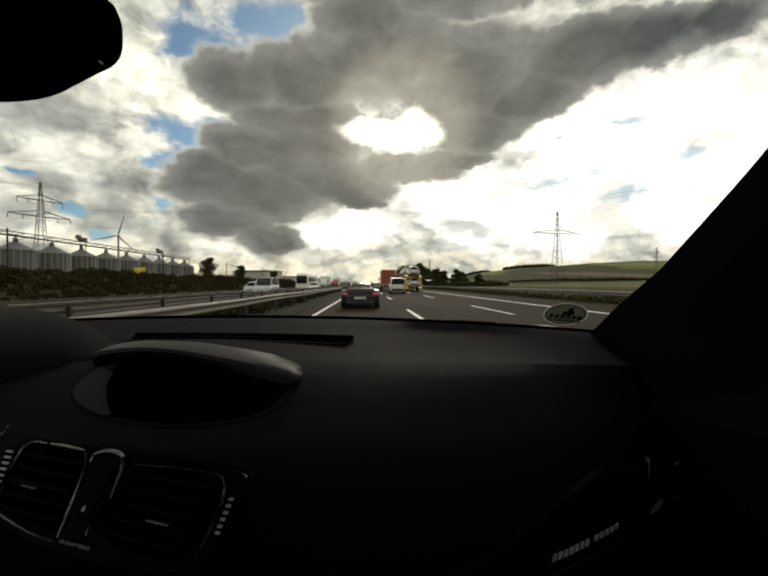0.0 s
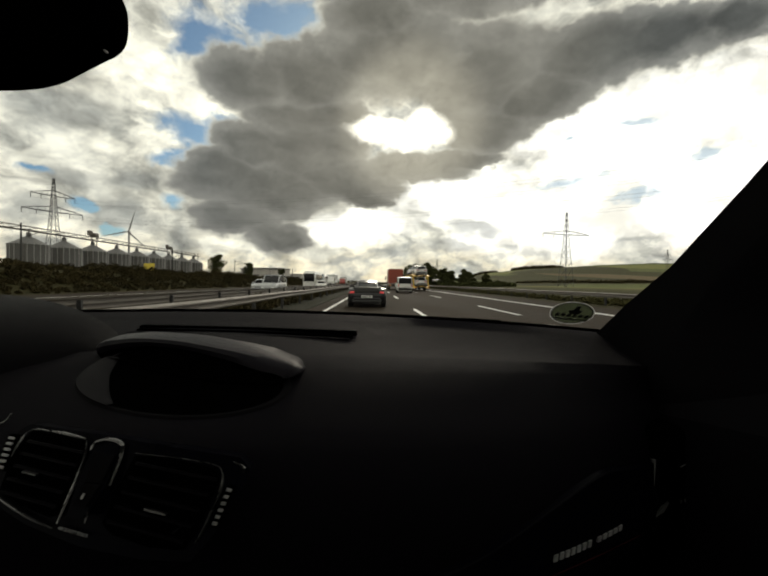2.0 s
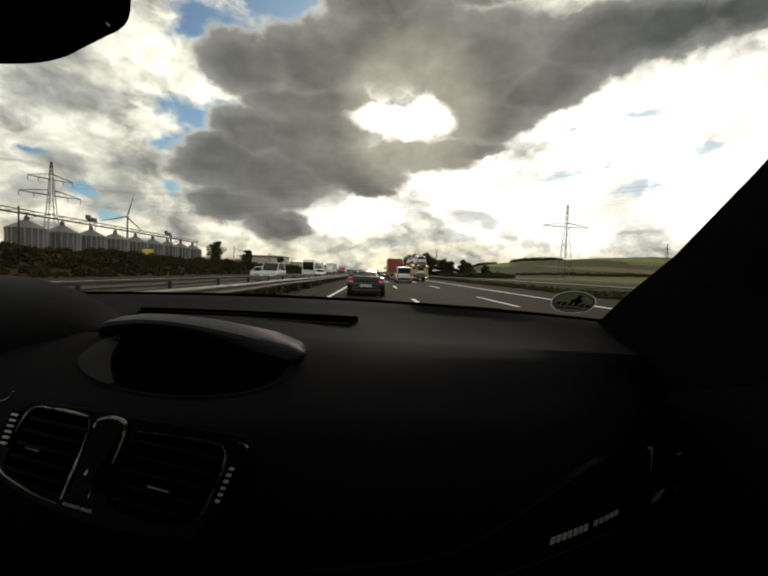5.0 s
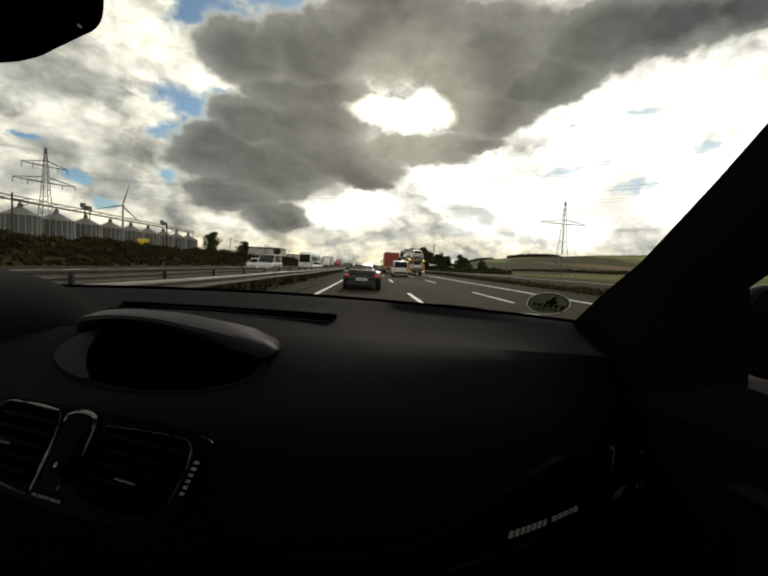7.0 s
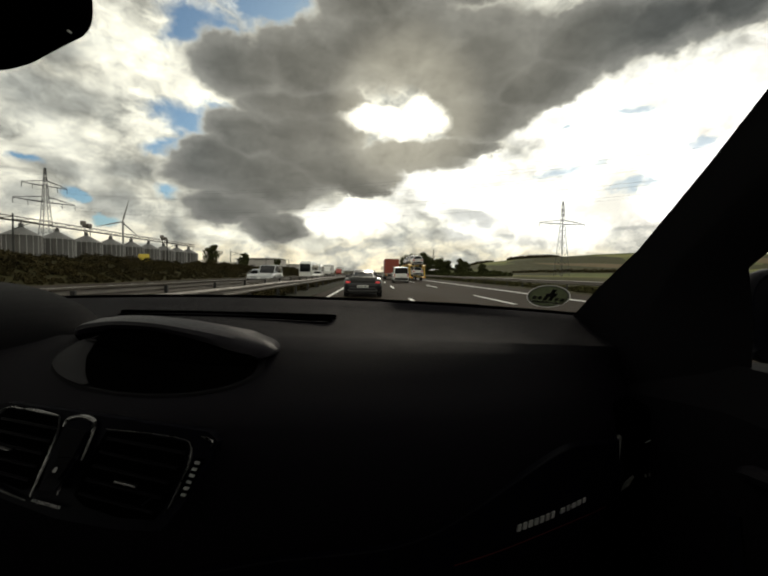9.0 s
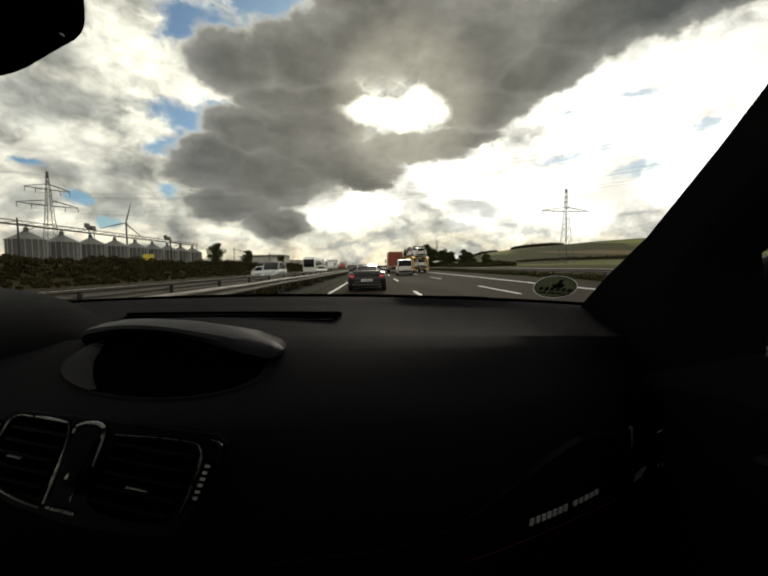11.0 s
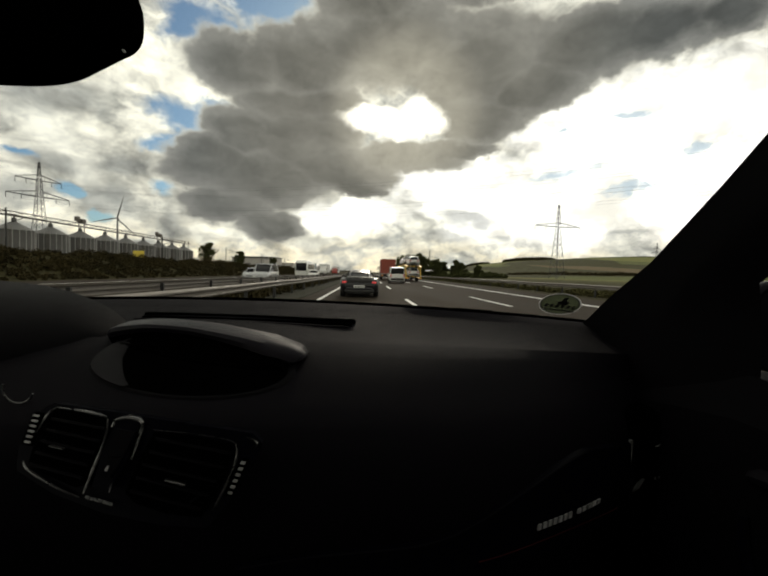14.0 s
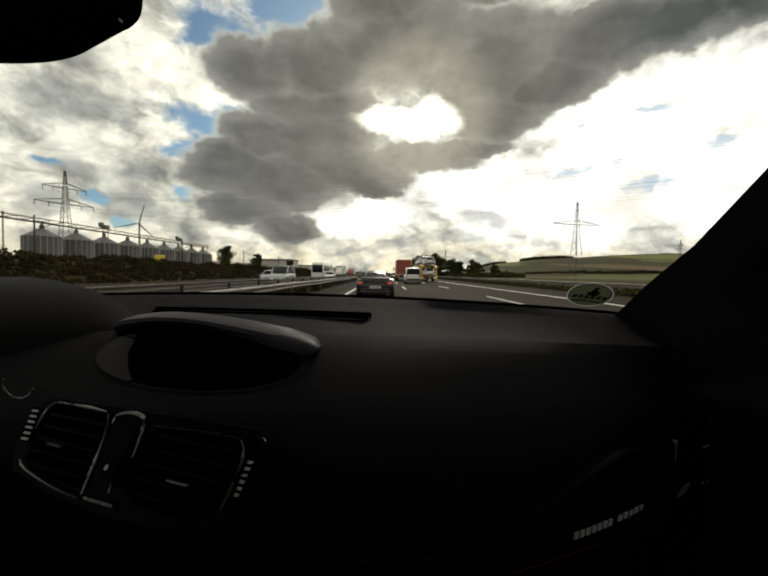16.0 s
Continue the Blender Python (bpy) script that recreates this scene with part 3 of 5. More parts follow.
for i, (x, y, h) in enumerate(((17, 205, 9), (21, 214, 12.5), (26, 206, 13), (31, 218, 11.5), (36, 208, 10), (42, 216, 9), (48, 210, 9.5), (54, 220, 8), (61, 214, 7), (13.5 + 2, 300, 9))):
    tree("broadleaf_tree", x, y, h, 30 + i, "dark green broadleaf tree in a roadside clump", "trees beside the motorway", low=.08, leaves=8000, leaf=.30, spread=.40)
scrub("copse_undergrowth", 18, 74, 204, 222, 150, 2.6, 3.2, 26000, .42, "dark green bushes filling the foot of the roadside copse", 17, material=LEAF)
for i, (x, y, h) in enumerate(((-46, 118, 7.0), (-47, 150, 6.2), (-44, 190, 5.2))):
    tree("field_tree", x, y, h, 60 + i, "small dark round tree standing beyond the bank", "small trees beyond the bank", leaves=7000, leaf=.15, low=.10, spread=.36)

# woods: on the ridge, and far along the road


def far_wood(name, a0, a1, d, rise, r, n, label, seed):
    rnd = random.Random(seed)
    cs = []
    for i in range(n):
        a = radians(lerp(a0, a1, i / (n - 1)))
        dd = d * rnd.uniform(.985, 1.015)
        x, y = math.sin(a) * dd, math.cos(a) * dd
        rr = r * rnd.uniform(.7, 1.1) * (math.sin(math.pi * lerp(.12, .88, i / (n - 1))) ** .5)
        cs.append(((x, y, ground_z(x, y) + rise + rr * .3), rr))
    me = blob_leaves(cs, n * 90, r * .22, seed, .8)
    me.materials.append(BUSH)
    return tagged(new(name, me), label, "wood", kind="stuff")


far_wood("hilltop_wood", 19.3, 25.6, 1540, 4, 12, 60, "dark wood along the crest of the ridge", 3)
far_wood("hedgerow", 14.2, 17.2, 1480, 2, 8, 34, "dark scrub on the shoulder of the ridge", 4)
far_wood("valley_trees", 20, 40, 620, 0, 4.5, 60, "scattered dark trees and hedges between fields", 6)
far_wood("far_trees", -14, 4, 1300, 0, 6, 80, "distant dark tree line beyond the motorway", 8)
far_wood("left_trees", -44, -14, 420, 1, 3.2, 80, "low dark trees beyond the bank", 9)


# lattice pylons
def pylon(x, y, h, turn, label, arms=((.66, .26), (.82, .19))):
    p = thing("pylon", label, "pylon", "power line pylons", at=pose(x, y, ground_z(x, y), 0, 0, turn))
    bm = bmesh.new()
    w0, w1 = h * .072, h * .006

    def half(k):
        return lerp(w0, h * .03, min(1, k / .55)) if k < .55 else lerp(h * .03, w1, (k - .55) / .45)

    levels = [0, .12, .23, .33, .42, .5, .57, .64, .71, .78, .85, .92, 1.0]
    th = h * .0022
    for sx, sy in ((1, 1), (1, -1), (-1, 1), (-1, -1)):
        tube(bm, [(sx * half(k), sy * half(k), h * k) for k in levels], th * 1.3, 4)
    for a, b in zip(levels, levels[1:]):
        A, B = half(a), half(b)
        for (s1, s2), (t1, t2) in zip(((1, 1), (1, -1), (-1, -1), (-1, 1)), ((1, -1), (-1, -1), (-1, 1), (1, 1))):
            tube(bm, [(s1 * A, s2 * A, h * a), (t1 * B, t2 * B, h * b)], th * .7, 3)
            tube(bm, [(t1 * A, t2 * A, h * a), (s1 * B, s2 * B, h * b)], th * .7, 3)
    part("tower", bm, PYLON_STEEL, p)
    ends = []
    for k, reach in arms:
        am = bmesh.new()
        R = h * reach
        for s in (1, -1):
            for sy in (1, -1):
                tube(am, [(s * half(k), sy * half(k), h * k), (s * R, 0, h * (k + .005))], th * 1.5, 4)
                tube(am, [(s * half(k + .05), sy * half(k + .05), h * (k + .055)), (s * R, 0, h * (k + .01))], th * 1.3, 4)
            for q in (.25, .5, .75):
                tube(am, [(s * R * q, half(k) * (1 - q), h * k), (s * R * q, 0, h * (k + .055 * (1 - q) + .01))], th * .6, 3)
        part("crossarm", am, PYLON_STEEL, p)
        for s in (1, -1):
            for q in (1.0, .55):
                ib = bmesh.new()
                tube(ib, [(s * R * q, 0, h * k), (s * R * q, 0, h * (k - .045))], th * 1.3, 5)
                part("insulator", ib, DARK_TRIM, p)
                ends.append(p.matrix_basis @ Vector((s * R * q, 0, h * (k - .045))))
    return p, ends


def catenary(bm, a, b, sag, r):
    tube(bm, [a.lerp(b, k / 24) - Vector((0, 0, sag * 4 * (k / 24) * (1 - k / 24))) for k in range(25)], r, 4)


p_left, e_left = pylon(-150, 190, 46, 62, "grey lattice steel pylon standing beyond the bank")
p_near, e_near = pylon(118, 92, 46, 62, "grey lattice steel pylon standing in a field")
pylon(134, 275, 52, 15, "grey lattice pylon with one broad crossarm on a field", arms=((.70, .37),))
pylon(118, 745, 46, 15, "distant grey lattice pylon below the ridge", arms=((.70, .37),))
pylon(420, 560, 44, 20, "distant grey lattice pylon on rising fields", arms=((.66, .24), (.80, .18)))
for a, b in zip(e_left, e_near):
    bm = bmesh.new()
    catenary(bm, a, b, 7.5, .022)
    tagged(part("power_cable", bm, WIRE), "thin dark power cable hanging between pylons", "cable", "cables of the power line")


# grain silos
def silo(x, y, r, eave, seed):
    s = thing("grain_silo", "galvanised corrugated steel grain silo with a conical roof", "silo", "row of grain silos", at=pose(x, y, ground_z(x, y)))
    bm = bmesh.new()
    rings = []
    n = 34
    for i in range(n + 1):
        rr = r + (.05 if i % 2 else 0)
        rings.append([(rr * math.cos(TAU * k / 40), rr * math.sin(TAU * k / 40), eave * i / n) for k in range(40)])
    loft(bm, rings, closed=True)
    part("shell", bm, SILO, s)
    bm = bmesh.new()
    top = eave + r * .58
    loft(bm, [[(q * math.cos(TAU * k / 40), q * math.sin(TAU * k / 40), lerp(top, eave - .1, q / (r + .25)) + (.06 if k % 2 else 0)) for k in range(40)] for q in (r + .25, r * .66, r * .33, .5)], closed=True, caps=True)
    part("roof", bm, SILO_ROOF, s)
    bm = bmesh.new()
    tube(bm, [(0, 0, top - .3), (0, 0, top + .7)], [.55, .5], 12)
    part("cap", bm, SILO_ROOF, s)
    bm = bmesh.new()
    for k in range(20):
        a = TAU * k / 20
        tube(bm, [((r + .1) * math.cos(a), (r + .1) * math.sin(a), 0), ((r + .1) * math.cos(a), (r + .1) * math.sin(a), eave)], .07, 4)
    part("stiffeners", bm, SILO_RIB, s)
    bm = bmesh.new()
    a = radians(-60)
    lx, ly = (r + .35) * math.cos(a), (r + .35) * math.sin(a)
    for o in (-.22, .22):
        tube(bm, [(lx - o * math.sin(a), ly + o * math.cos(a), 0), (lx - o * math.sin(a), ly + o * math.cos(a), eave + .6)], .05, 4)
    for k in range(int(eave / .6)):
        tube(bm, [(lx + .22 * math.sin(a), ly - .22 * math.cos(a), .5 + k * .6), (lx - .22 * math.sin(a), ly + .22 * math.cos(a), .5 + k * .6)], .03, 4)
    part("ladder", bm, STEEL, s)
    return s


for i in range(9):
    silo(-84, 99 + 11 * i, 3.9, 7.3, i)
GANTRY_FROM, GANTRY_TO, GANTRY_Z = 84, 193, 12.0
gantry = thing("conveyor_gantry", "grey steel conveyor gantry running over the silo roofs", "conveyor", at=pose(-84, 0, .9))
bm = bmesh.new()
for sx in (-.6, .6):
    for z in (GANTRY_Z, GANTRY_Z + .9):
        tube(bm, [(sx, GANTRY_FROM, z), (sx, GANTRY_TO, z)], .07, 4)
part("truss", bm, STEEL, gantry)
bm = bmesh.new()
box(bm, -.65, .65, GANTRY_FROM, GANTRY_TO, GANTRY_Z - .2, GANTRY_Z + .05)
part("deck", bm, STEEL, gantry)
y = GANTRY_FROM
while y < GANTRY_TO - 4:
    bm = bmesh.new()
    for sx in (-.6, .6):
        tube(bm, [(sx, y, GANTRY_Z), (sx, y + 4.5, GANTRY_Z + .9)], .045, 4)
        tube(bm, [(sx, y, GANTRY_Z), (sx, y, GANTRY_Z + .9)], .045, 4)
    part("brace", bm, STEEL, gantry)
    y += 4.5
for y in (88, 121.5, 165.5, 190):
    bm = bmesh.new()
    for sx in (-.8, .8):
        tube(bm, [(sx, y, -.5), (sx, y, GANTRY_Z + 1.2)], .14, 5)
    part("leg", bm, STEEL, gantry)
for y in (121.5, 165.5):
    bm = bmesh.new()
    box(bm, -.9, .9, y - .8, y + .8, GANTRY_Z + .9, GANTRY_Z + 2.1, .05)
    box(bm, -.5, .5, y - 2.2, y - 1.1, GANTRY_Z + 1.4, GANTRY_Z + 2.7, .05)
    part("head_house", bm, STEEL, gantry)
for i in range(9):
    bm = bmesh.new()
    tube(bm, [(0, 99 + 11 * i, 11.0), (0, 99 + 11 * i, GANTRY_Z)], .18, 6)
    part("chute", bm, STEEL, gantry)


# wind turbine
turbine = thing("wind_turbine", "white wind turbine standing far beyond the fields", "wind turbine", at=pose(-425, 700, ground_z(-425, 700), 0, 0, 20))
bm = bmesh.new()
tube(bm, [(0, 0, 0), (0, 0, 82)], [2.3, 1.3], 14)
part("tower", bm, WHITE_STEEL, turbine)
bm = bmesh.new()
box(bm, -1.7, 1.7, -3.4, 5.0, 80.5, 84, .5)
part("nacelle", bm, WHITE_STEEL, turbine)
bm = bmesh.new()
tube(bm, [(0, -3.2, 82.2), (0, -4.6, 82.2), (0, -5.4, 82.2)], [1.5, 1.4, .3], 12)
part("hub", bm, WHITE_STEEL, turbine)
for k in range(3):
    bm = bmesh.new()
    a = radians(15 + 120 * k)
    rings = []
    for q, c, tw in ((1.2, 1.0, 0), (5, 2.6, 14), (14, 2.3, 9), (26, 1.5, 4), (37, .7, 1), (40, .15, 0)):
        ring = []
        for dx, dy in ((-.35, 0), (0, .14), (.65, 0), (0, -.10)):
            ux, uy = dx * c, dy * c
            x1, y1 = ux * math.cos(radians(tw)) - uy * math.sin(radians(tw)), ux * math.sin(radians(tw)) + uy * math.cos(radians(tw))
            ring.append((math.sin(a) * q + math.cos(a) * x1, -4.6 + y1, 82.2 + math.cos(a) * q - math.sin(a) * x1))
        rings.append(ring)
    loft(bm, rings, closed=True, caps=True)
    part("blade", bm, WHITE_STEEL, turbine)

# railway masts beyond the bank
for k, y in enumerate((60, 104, 150, 200, 255, 320)):
    mast = thing("railway_mast", "dark steel railway mast with a bracket arm", "mast", "railway masts beyond the bank", at=pose(-52, y, 1.2))
    bm = bmesh.new()
    tube(bm, [(0, 0, 0), (0, 0, 8.2)], [.16, .11], 6)
    part("pole", bm, DARK_TRIM, mast)
    bm = bmesh.new()
    tube(bm, [(0, 0, 7.4), (2.9, 0, 6.9)], .05, 4)
    tube(bm, [(0, 0, 5.9), (2.9, 0, 6.9)], .05, 4)
    part("bracket", bm, DARK_TRIM, mast)

# sign board seen beyond the bank
sign = thing("direction_sign", "yellow sign board on two posts beyond the bank", "sign", at=pose(-54, 97, 1.6, 0, 0, -12))
bm = bmesh.new()
box(bm, -1.5, 1.5, -.03, .03, 1.9, 3.6, .02)
part("board", bm, SIGN_YELLOW, sign)
for x in (-1.1, 1.1):
    bm = bmesh.new()
    tube(bm, [(x, .07, 0), (x, .07, 3.5)], .06, 6)
    part("post", bm, STEEL, sign)

# low industrial sheds far along the road
for x, y, w, d, h in ((-60, 215, 16, 20, 6), (-66, 250, 22, 24, 7.5), (-58, 290, 14, 20, 5)):
    shed = thing("industrial_shed", "pale low industrial shed with a flat grey roof", "building", "industrial sheds", at=pose(x, y, 1.5))
    bm = bmesh.new()
    box(bm, -w / 2, w / 2, -d / 2, d / 2, 0, h, .05)
    part("wall", bm, BUILDING, shed)
    bm = bmesh.new()
    box(bm, -w / 2 - .4, w / 2 + .4, -d / 2 - .4, d / 2 + .4, h, h + .4, .05)
    part("roof", bm, ROOFING, shed)
    for k in range(3):
        bm = bmesh.new()
        box(bm, -w / 2 + w * (k + .5) / 3 - 1.4, -w / 2 + w * (k + .5) / 3 + 1.4, -d / 2 - .05, -d / 2 + .1, .1, 3.4)
        part("door", bm, ROOFING, shed)


# ---------------------------------------------------------------- vehicles (each heads along +y from its rear at y = 0)
def wheel(parent, x, y, r, w, side):
    bm = bmesh.new()
    rings = []
    for a, q in ((-.5, .62), (-.5, .92), (-.38, 1.0), (.38, 1.0), (.5, .92), (.5, .62)):
        rings.append([(x + a * w, y + r * q * math.cos(TAU * k / 24), r + r * q * math.sin(TAU * k / 24)) for k in range(24)])
    loft(bm, rings, closed=True)
    t = part("wheel", bm, TYRE, parent)
    bm = bmesh.new()
    xo = x + side * w * .46
    loft(bm, [[(xo - side * .05, y + r * .63 * math.cos(TAU * k / 24), r + r * .63 * math.sin(TAU * k / 24)) for k in range(24)],
              [(xo, y + r * .60 * math.cos(TAU * k / 24), r + r * .60 * math.sin(TAU * k / 24)) for k in range(24)],
              [(xo - side * .03, y + r * .50 * math.cos(TAU * k / 24), r + r * .50 * math.sin(TAU * k / 24)) for k in range(24)]], closed=True)
    for k in range(5):
        a = TAU * k / 5
        tube(bm, [(xo - side * .01, y, r), (xo - side * .02, y + r * .56 * math.cos(a), r + r * .56 * math.sin(a))], [.035, .025], 5)
    part("rim", bm, RIM, t)


def car(name, label, at, paint_m, L, Wd, stations, tail_style, wheel_r=.32, axles=(.19, .80), group="", tuck=.91):
    """stations: share of the length from the rear, underside, belt height, roof height, half width, roof half width."""
    c = thing(name, label, "car", group, at=at)
    body, green, roof = bmesh.new(), bmesh.new(), bmesh.new()
    rb, rg, rr = [], [], []
    for s, zu, zb, zr, hw, hr in stations:
        y = s * L
        rb.append([(-hw * .86, y, zu), (-hw * .97, y, zu + .12), (-hw, y, lerp(zu, zb, .45)), (-hw * .985, y, lerp(zu, zb, .72)), (-hw * .93, y, zb), (-hw * .70, y, zb + .015), (0, y, zb + .03),
                   (hw * .70, y, zb + .015), (hw * .93, y, zb), (hw * .985, y, lerp(zu, zb, .72)), (hw, y, lerp(zu, zb, .45)), (hw * .97, y, zu + .12), (hw * .86, y, zu)])
        if zr > zb + .05:
            rg.append([(-hw * tuck, y, zb - .01), (-lerp(hw * tuck, hr, .6), y, lerp(zb, zr, .6)), (-hr, y, zr - .05), (-hr * .8, y, zr - .012), (0, y, zr), (hr * .8, y, zr - .012), (hr, y, zr - .05), (lerp(hw * tuck, hr, .6), y, lerp(zb, zr, .6)), (hw * tuck, y, zb - .01)])
            rr.append((y, zb, zr, hw, hr))
    loft(body, rb, closed=True, caps=True)
    part("body", body, paint_m, c)
    loft(green, rg, caps=False)
    for r in (rg[0], rg[-1]):
        green.faces.new([green.verts.new(p) for p in r])
    part("glasshouse", green, CAR_GLASS, c)
    top = [q for q in rr if q[2] > max(k[2] for k in rr) - .16]
    loft(roof, [[(-hr * 1.01, y, zr - .055), (-hr * .99, y, zr - .03), (-hr * .8, y, zr + .006), (0, y, zr + .016), (hr * .8, y, zr + .006), (hr * .99, y, zr - .03), (hr * 1.01, y, zr - .055)] for y, zb, zr, hw, hr in top])
    part("roof", roof, paint_m, c)
    for sx in (-1, 1):
        for which in (0, -1):
            bm = bmesh.new()
            edge = rr if which == 0 else list(reversed(rr))
            pts = []
            for y, zb, zr, hw, hr in edge:
                pts.append((sx * (hr + .008), y, zr - .05))
                if zr > max(k[2] for k in rr) - .06:
                    break
            y, zb, zr, hw, hr = edge[0]
            pts.insert(0, (sx * (hw * tuck + .004), y, zb))
            tube(bm, pts, .045, 6)
            part("pillar", bm, paint_m, c)
        mid = rr[len(rr) // 2]
        bm = bmesh.new()
        tube(bm, [(sx * mid[3] * .93, mid[0], mid[1]), (sx * (mid[4] + .006), mid[0], mid[2] - .05)], .035, 5)
        part("door_pillar", bm, DARK_TRIM, c)
        bm = bmesh.new()
        fr = rr[-2]
        box(bm, sx * fr[3] * 1.0 - .10, sx * fr[3] * 1.0 + .10, L * .66, L * .66 + .09, fr[1] + .02, fr[1] + .16, .03)
        part("wing_mirror", bm, paint_m, c)
        for k in axles:
            hw = max(s[4] for s in stations)
            wheel(c, sx * (hw - .11), k * L, wheel_r, .23, sx)
    s0 = stations[0]
    zu, zb, hw = s0[1], s0[2], s0[4]
    for sx in (-1, 1):
        bm = bmesh.new()
        if tail_style == "low":
            box(bm, sx * hw * 1.02 - hw * .20, sx * hw * 1.02 + hw * .18, -.01, .18, zb - .03, zb + .055, .035)
        elif tail_style == "van":
            box(bm, sx * hw * .93 - .06, sx * hw * .93 + .06, -.03, .08, zb - .35, zb + .05, .02)
        else:
            box(bm, sx * hw * .80 - hw * .2, sx * hw * .80 + hw * .17, -.03, .16, zb - .20, zb - .02, .03)
        part("tail_lamp", bm, BRAKE if tail_style == "low" else TAIL, c)
        bm = bmesh.new()
        f = stations[-1]
        box(bm, sx * f[4] * .72 - .17, sx * f[4] * .72 + .15, L - .16, L + .02, f[2] - .2, f[2] - .04, .04)
        part("headlamp", bm, PLATE, c)
    bm = bmesh.new()
    box(bm, -hw * .97, hw * .97, -.05, .25, zu - .02, lerp(zu, zb, .38), .08)
    part("bumper", bm, DARK_TRIM if tail_style != "low" else paint_m, c)
    bm = bmesh.new()
    zp = lerp(zu, zb, .46)
    box(bm, -.26, .26, -.065, -.03, zp - .055, zp + .055, .008)
    pl = part("number_plate", bm, PLATE, c)
    for q in (-.17, -.10, -.02, .05, .12, .18):
        bm = bmesh.new()
        box(bm, q - .02, q + .02, -.069, -.064, zp - .032, zp + .032)
        part("plate_bar", bm, DARK_TRIM, pl)
    bm = bmesh.new()
    box(bm, -hw * .85, hw * .85, .1, L - .15, .17, .34)
    part("underside", bm, DARK_TRIM, c)
    return c


COUPE = [(0, .36, .70, .70, .66, .4), (.010, .29, .78, .78, .79, .4), (.03, .24, .84, .88, .87, .46), (.06, .22, .88, .97, .905, .47), (.11, .21, .91, 1.07, .92, .46), (.18, .20, .92, 1.17, .92, .45), (.27, .20, .91, 1.25, .915, .47), (.38, .20, .90, 1.30, .90, .50), (.50, .20, .88, 1.30, .89, .51), (.60, .20, .87, 1.20, .89, .53), (.70, .20, .86, .90, .895, .60),
         (.82, .20, .80, .80, .89, .6), (.93, .22, .70, .70, .84, .6), (1.0, .28, .58, .58, .66, .5)]
ESTATE = [(0, .34, .92, .92, .78, .5), (.015, .26, .97, 1.20, .85, .55), (.06, .22, .99, 1.44, .89, .57), (.2, .20, .98, 1.50, .90, .59), (.4, .20, .96, 1.51, .90, .60), (.55, .20, .95, 1.48, .90, .60), (.63, .20, .95, 1.36, .90, .61), (.74, .20, .95, 1.0, .90, .64), (.88, .20, .88, .88, .88, .6), (.97, .24, .74, .74, .80, .6), (1.0, .30, .62, .62, .68, .5)]
VAN = [(0, .36, 1.05, 1.05, .84, .7), (.012, .28, 1.08, 1.80, .90, .76), (.05, .24, 1.08, 1.88, .92, .79), (.3, .22, 1.08, 1.92, .92, .80), (.55, .22, 1.08, 1.90, .92, .80), (.64, .22, 1.08, 1.80, .92, .78), (.76, .22, 1.06, 1.12, .91, .74), (.90, .22, .98, .98, .88, .6), (.98, .26, .82, .82, .80, .6), (1.0, .32, .66, .66, .70, .5)]

sports_car = car("sports_car", "dark blue grey sports coupe with red tail lamps driving ahead", pose(-.25, 18.6, 0), PAINT_DARK, 4.45, 1.85, COUPE, "low", .33, (.22, .76), tuck=.74)
bm = bmesh.new()
box(bm, -.58, .58, -.02, .22, .0, .03, .012, pose(0, .02, .90, 14))
part("spoiler", bm, DARK_TRIM, sports_car)
bm = bmesh.new()
box(bm, -.60, .60, -.03, .05, .70, .86, .02)
part("engine_grille", bm, DARK_TRIM, sports_car)
bm = bmesh.new()
box(bm, -.70, .70, -.04, .2, .22, .40, .07)
part("rear_apron", bm, DARK_TRIM, sports_car)
for sx in (-1, 1):
    bm = bmesh.new()
    tube(bm, [(sx * .55, -.03, .31), (sx * .55, .2, .31)], .05, 10)
    part("exhaust", bm, DARK_TRIM, sports_car)
car("panel_van", "white delivery van driving in the middle lane", pose(3.75, 47, 0), PAINT_WHITE, 4.3, 1.85, VAN, "van", .31, (.2, .8))
car("estate_car", "silver estate car far ahead in the fast lane", pose(.1, 88, 0), PAINT_SILVER, 4.5, 1.8, ESTATE, "high")
car("hatchback", "silver oncoming car beyond the guard rails", pose(-13.8, 52, 0, 0, 0, 180), PAINT_SILVER, 4.4, 1.8, ESTATE, "high", group="oncoming cars")
car("hatchback", "white oncoming estate car beyond the guard rails", pose(-10.4, 82, 0, 0, 0, 180), PAINT_WHITE, 4.5, 1.8, ESTATE, "high", group="oncoming cars")
car("delivery_van", "silver oncoming van beyond the guard rails", pose(-10.6, 45, 0, 0, 0, 180), PAINT_SILVER, 4.8, 1.9, VAN, "van", group="oncoming cars")


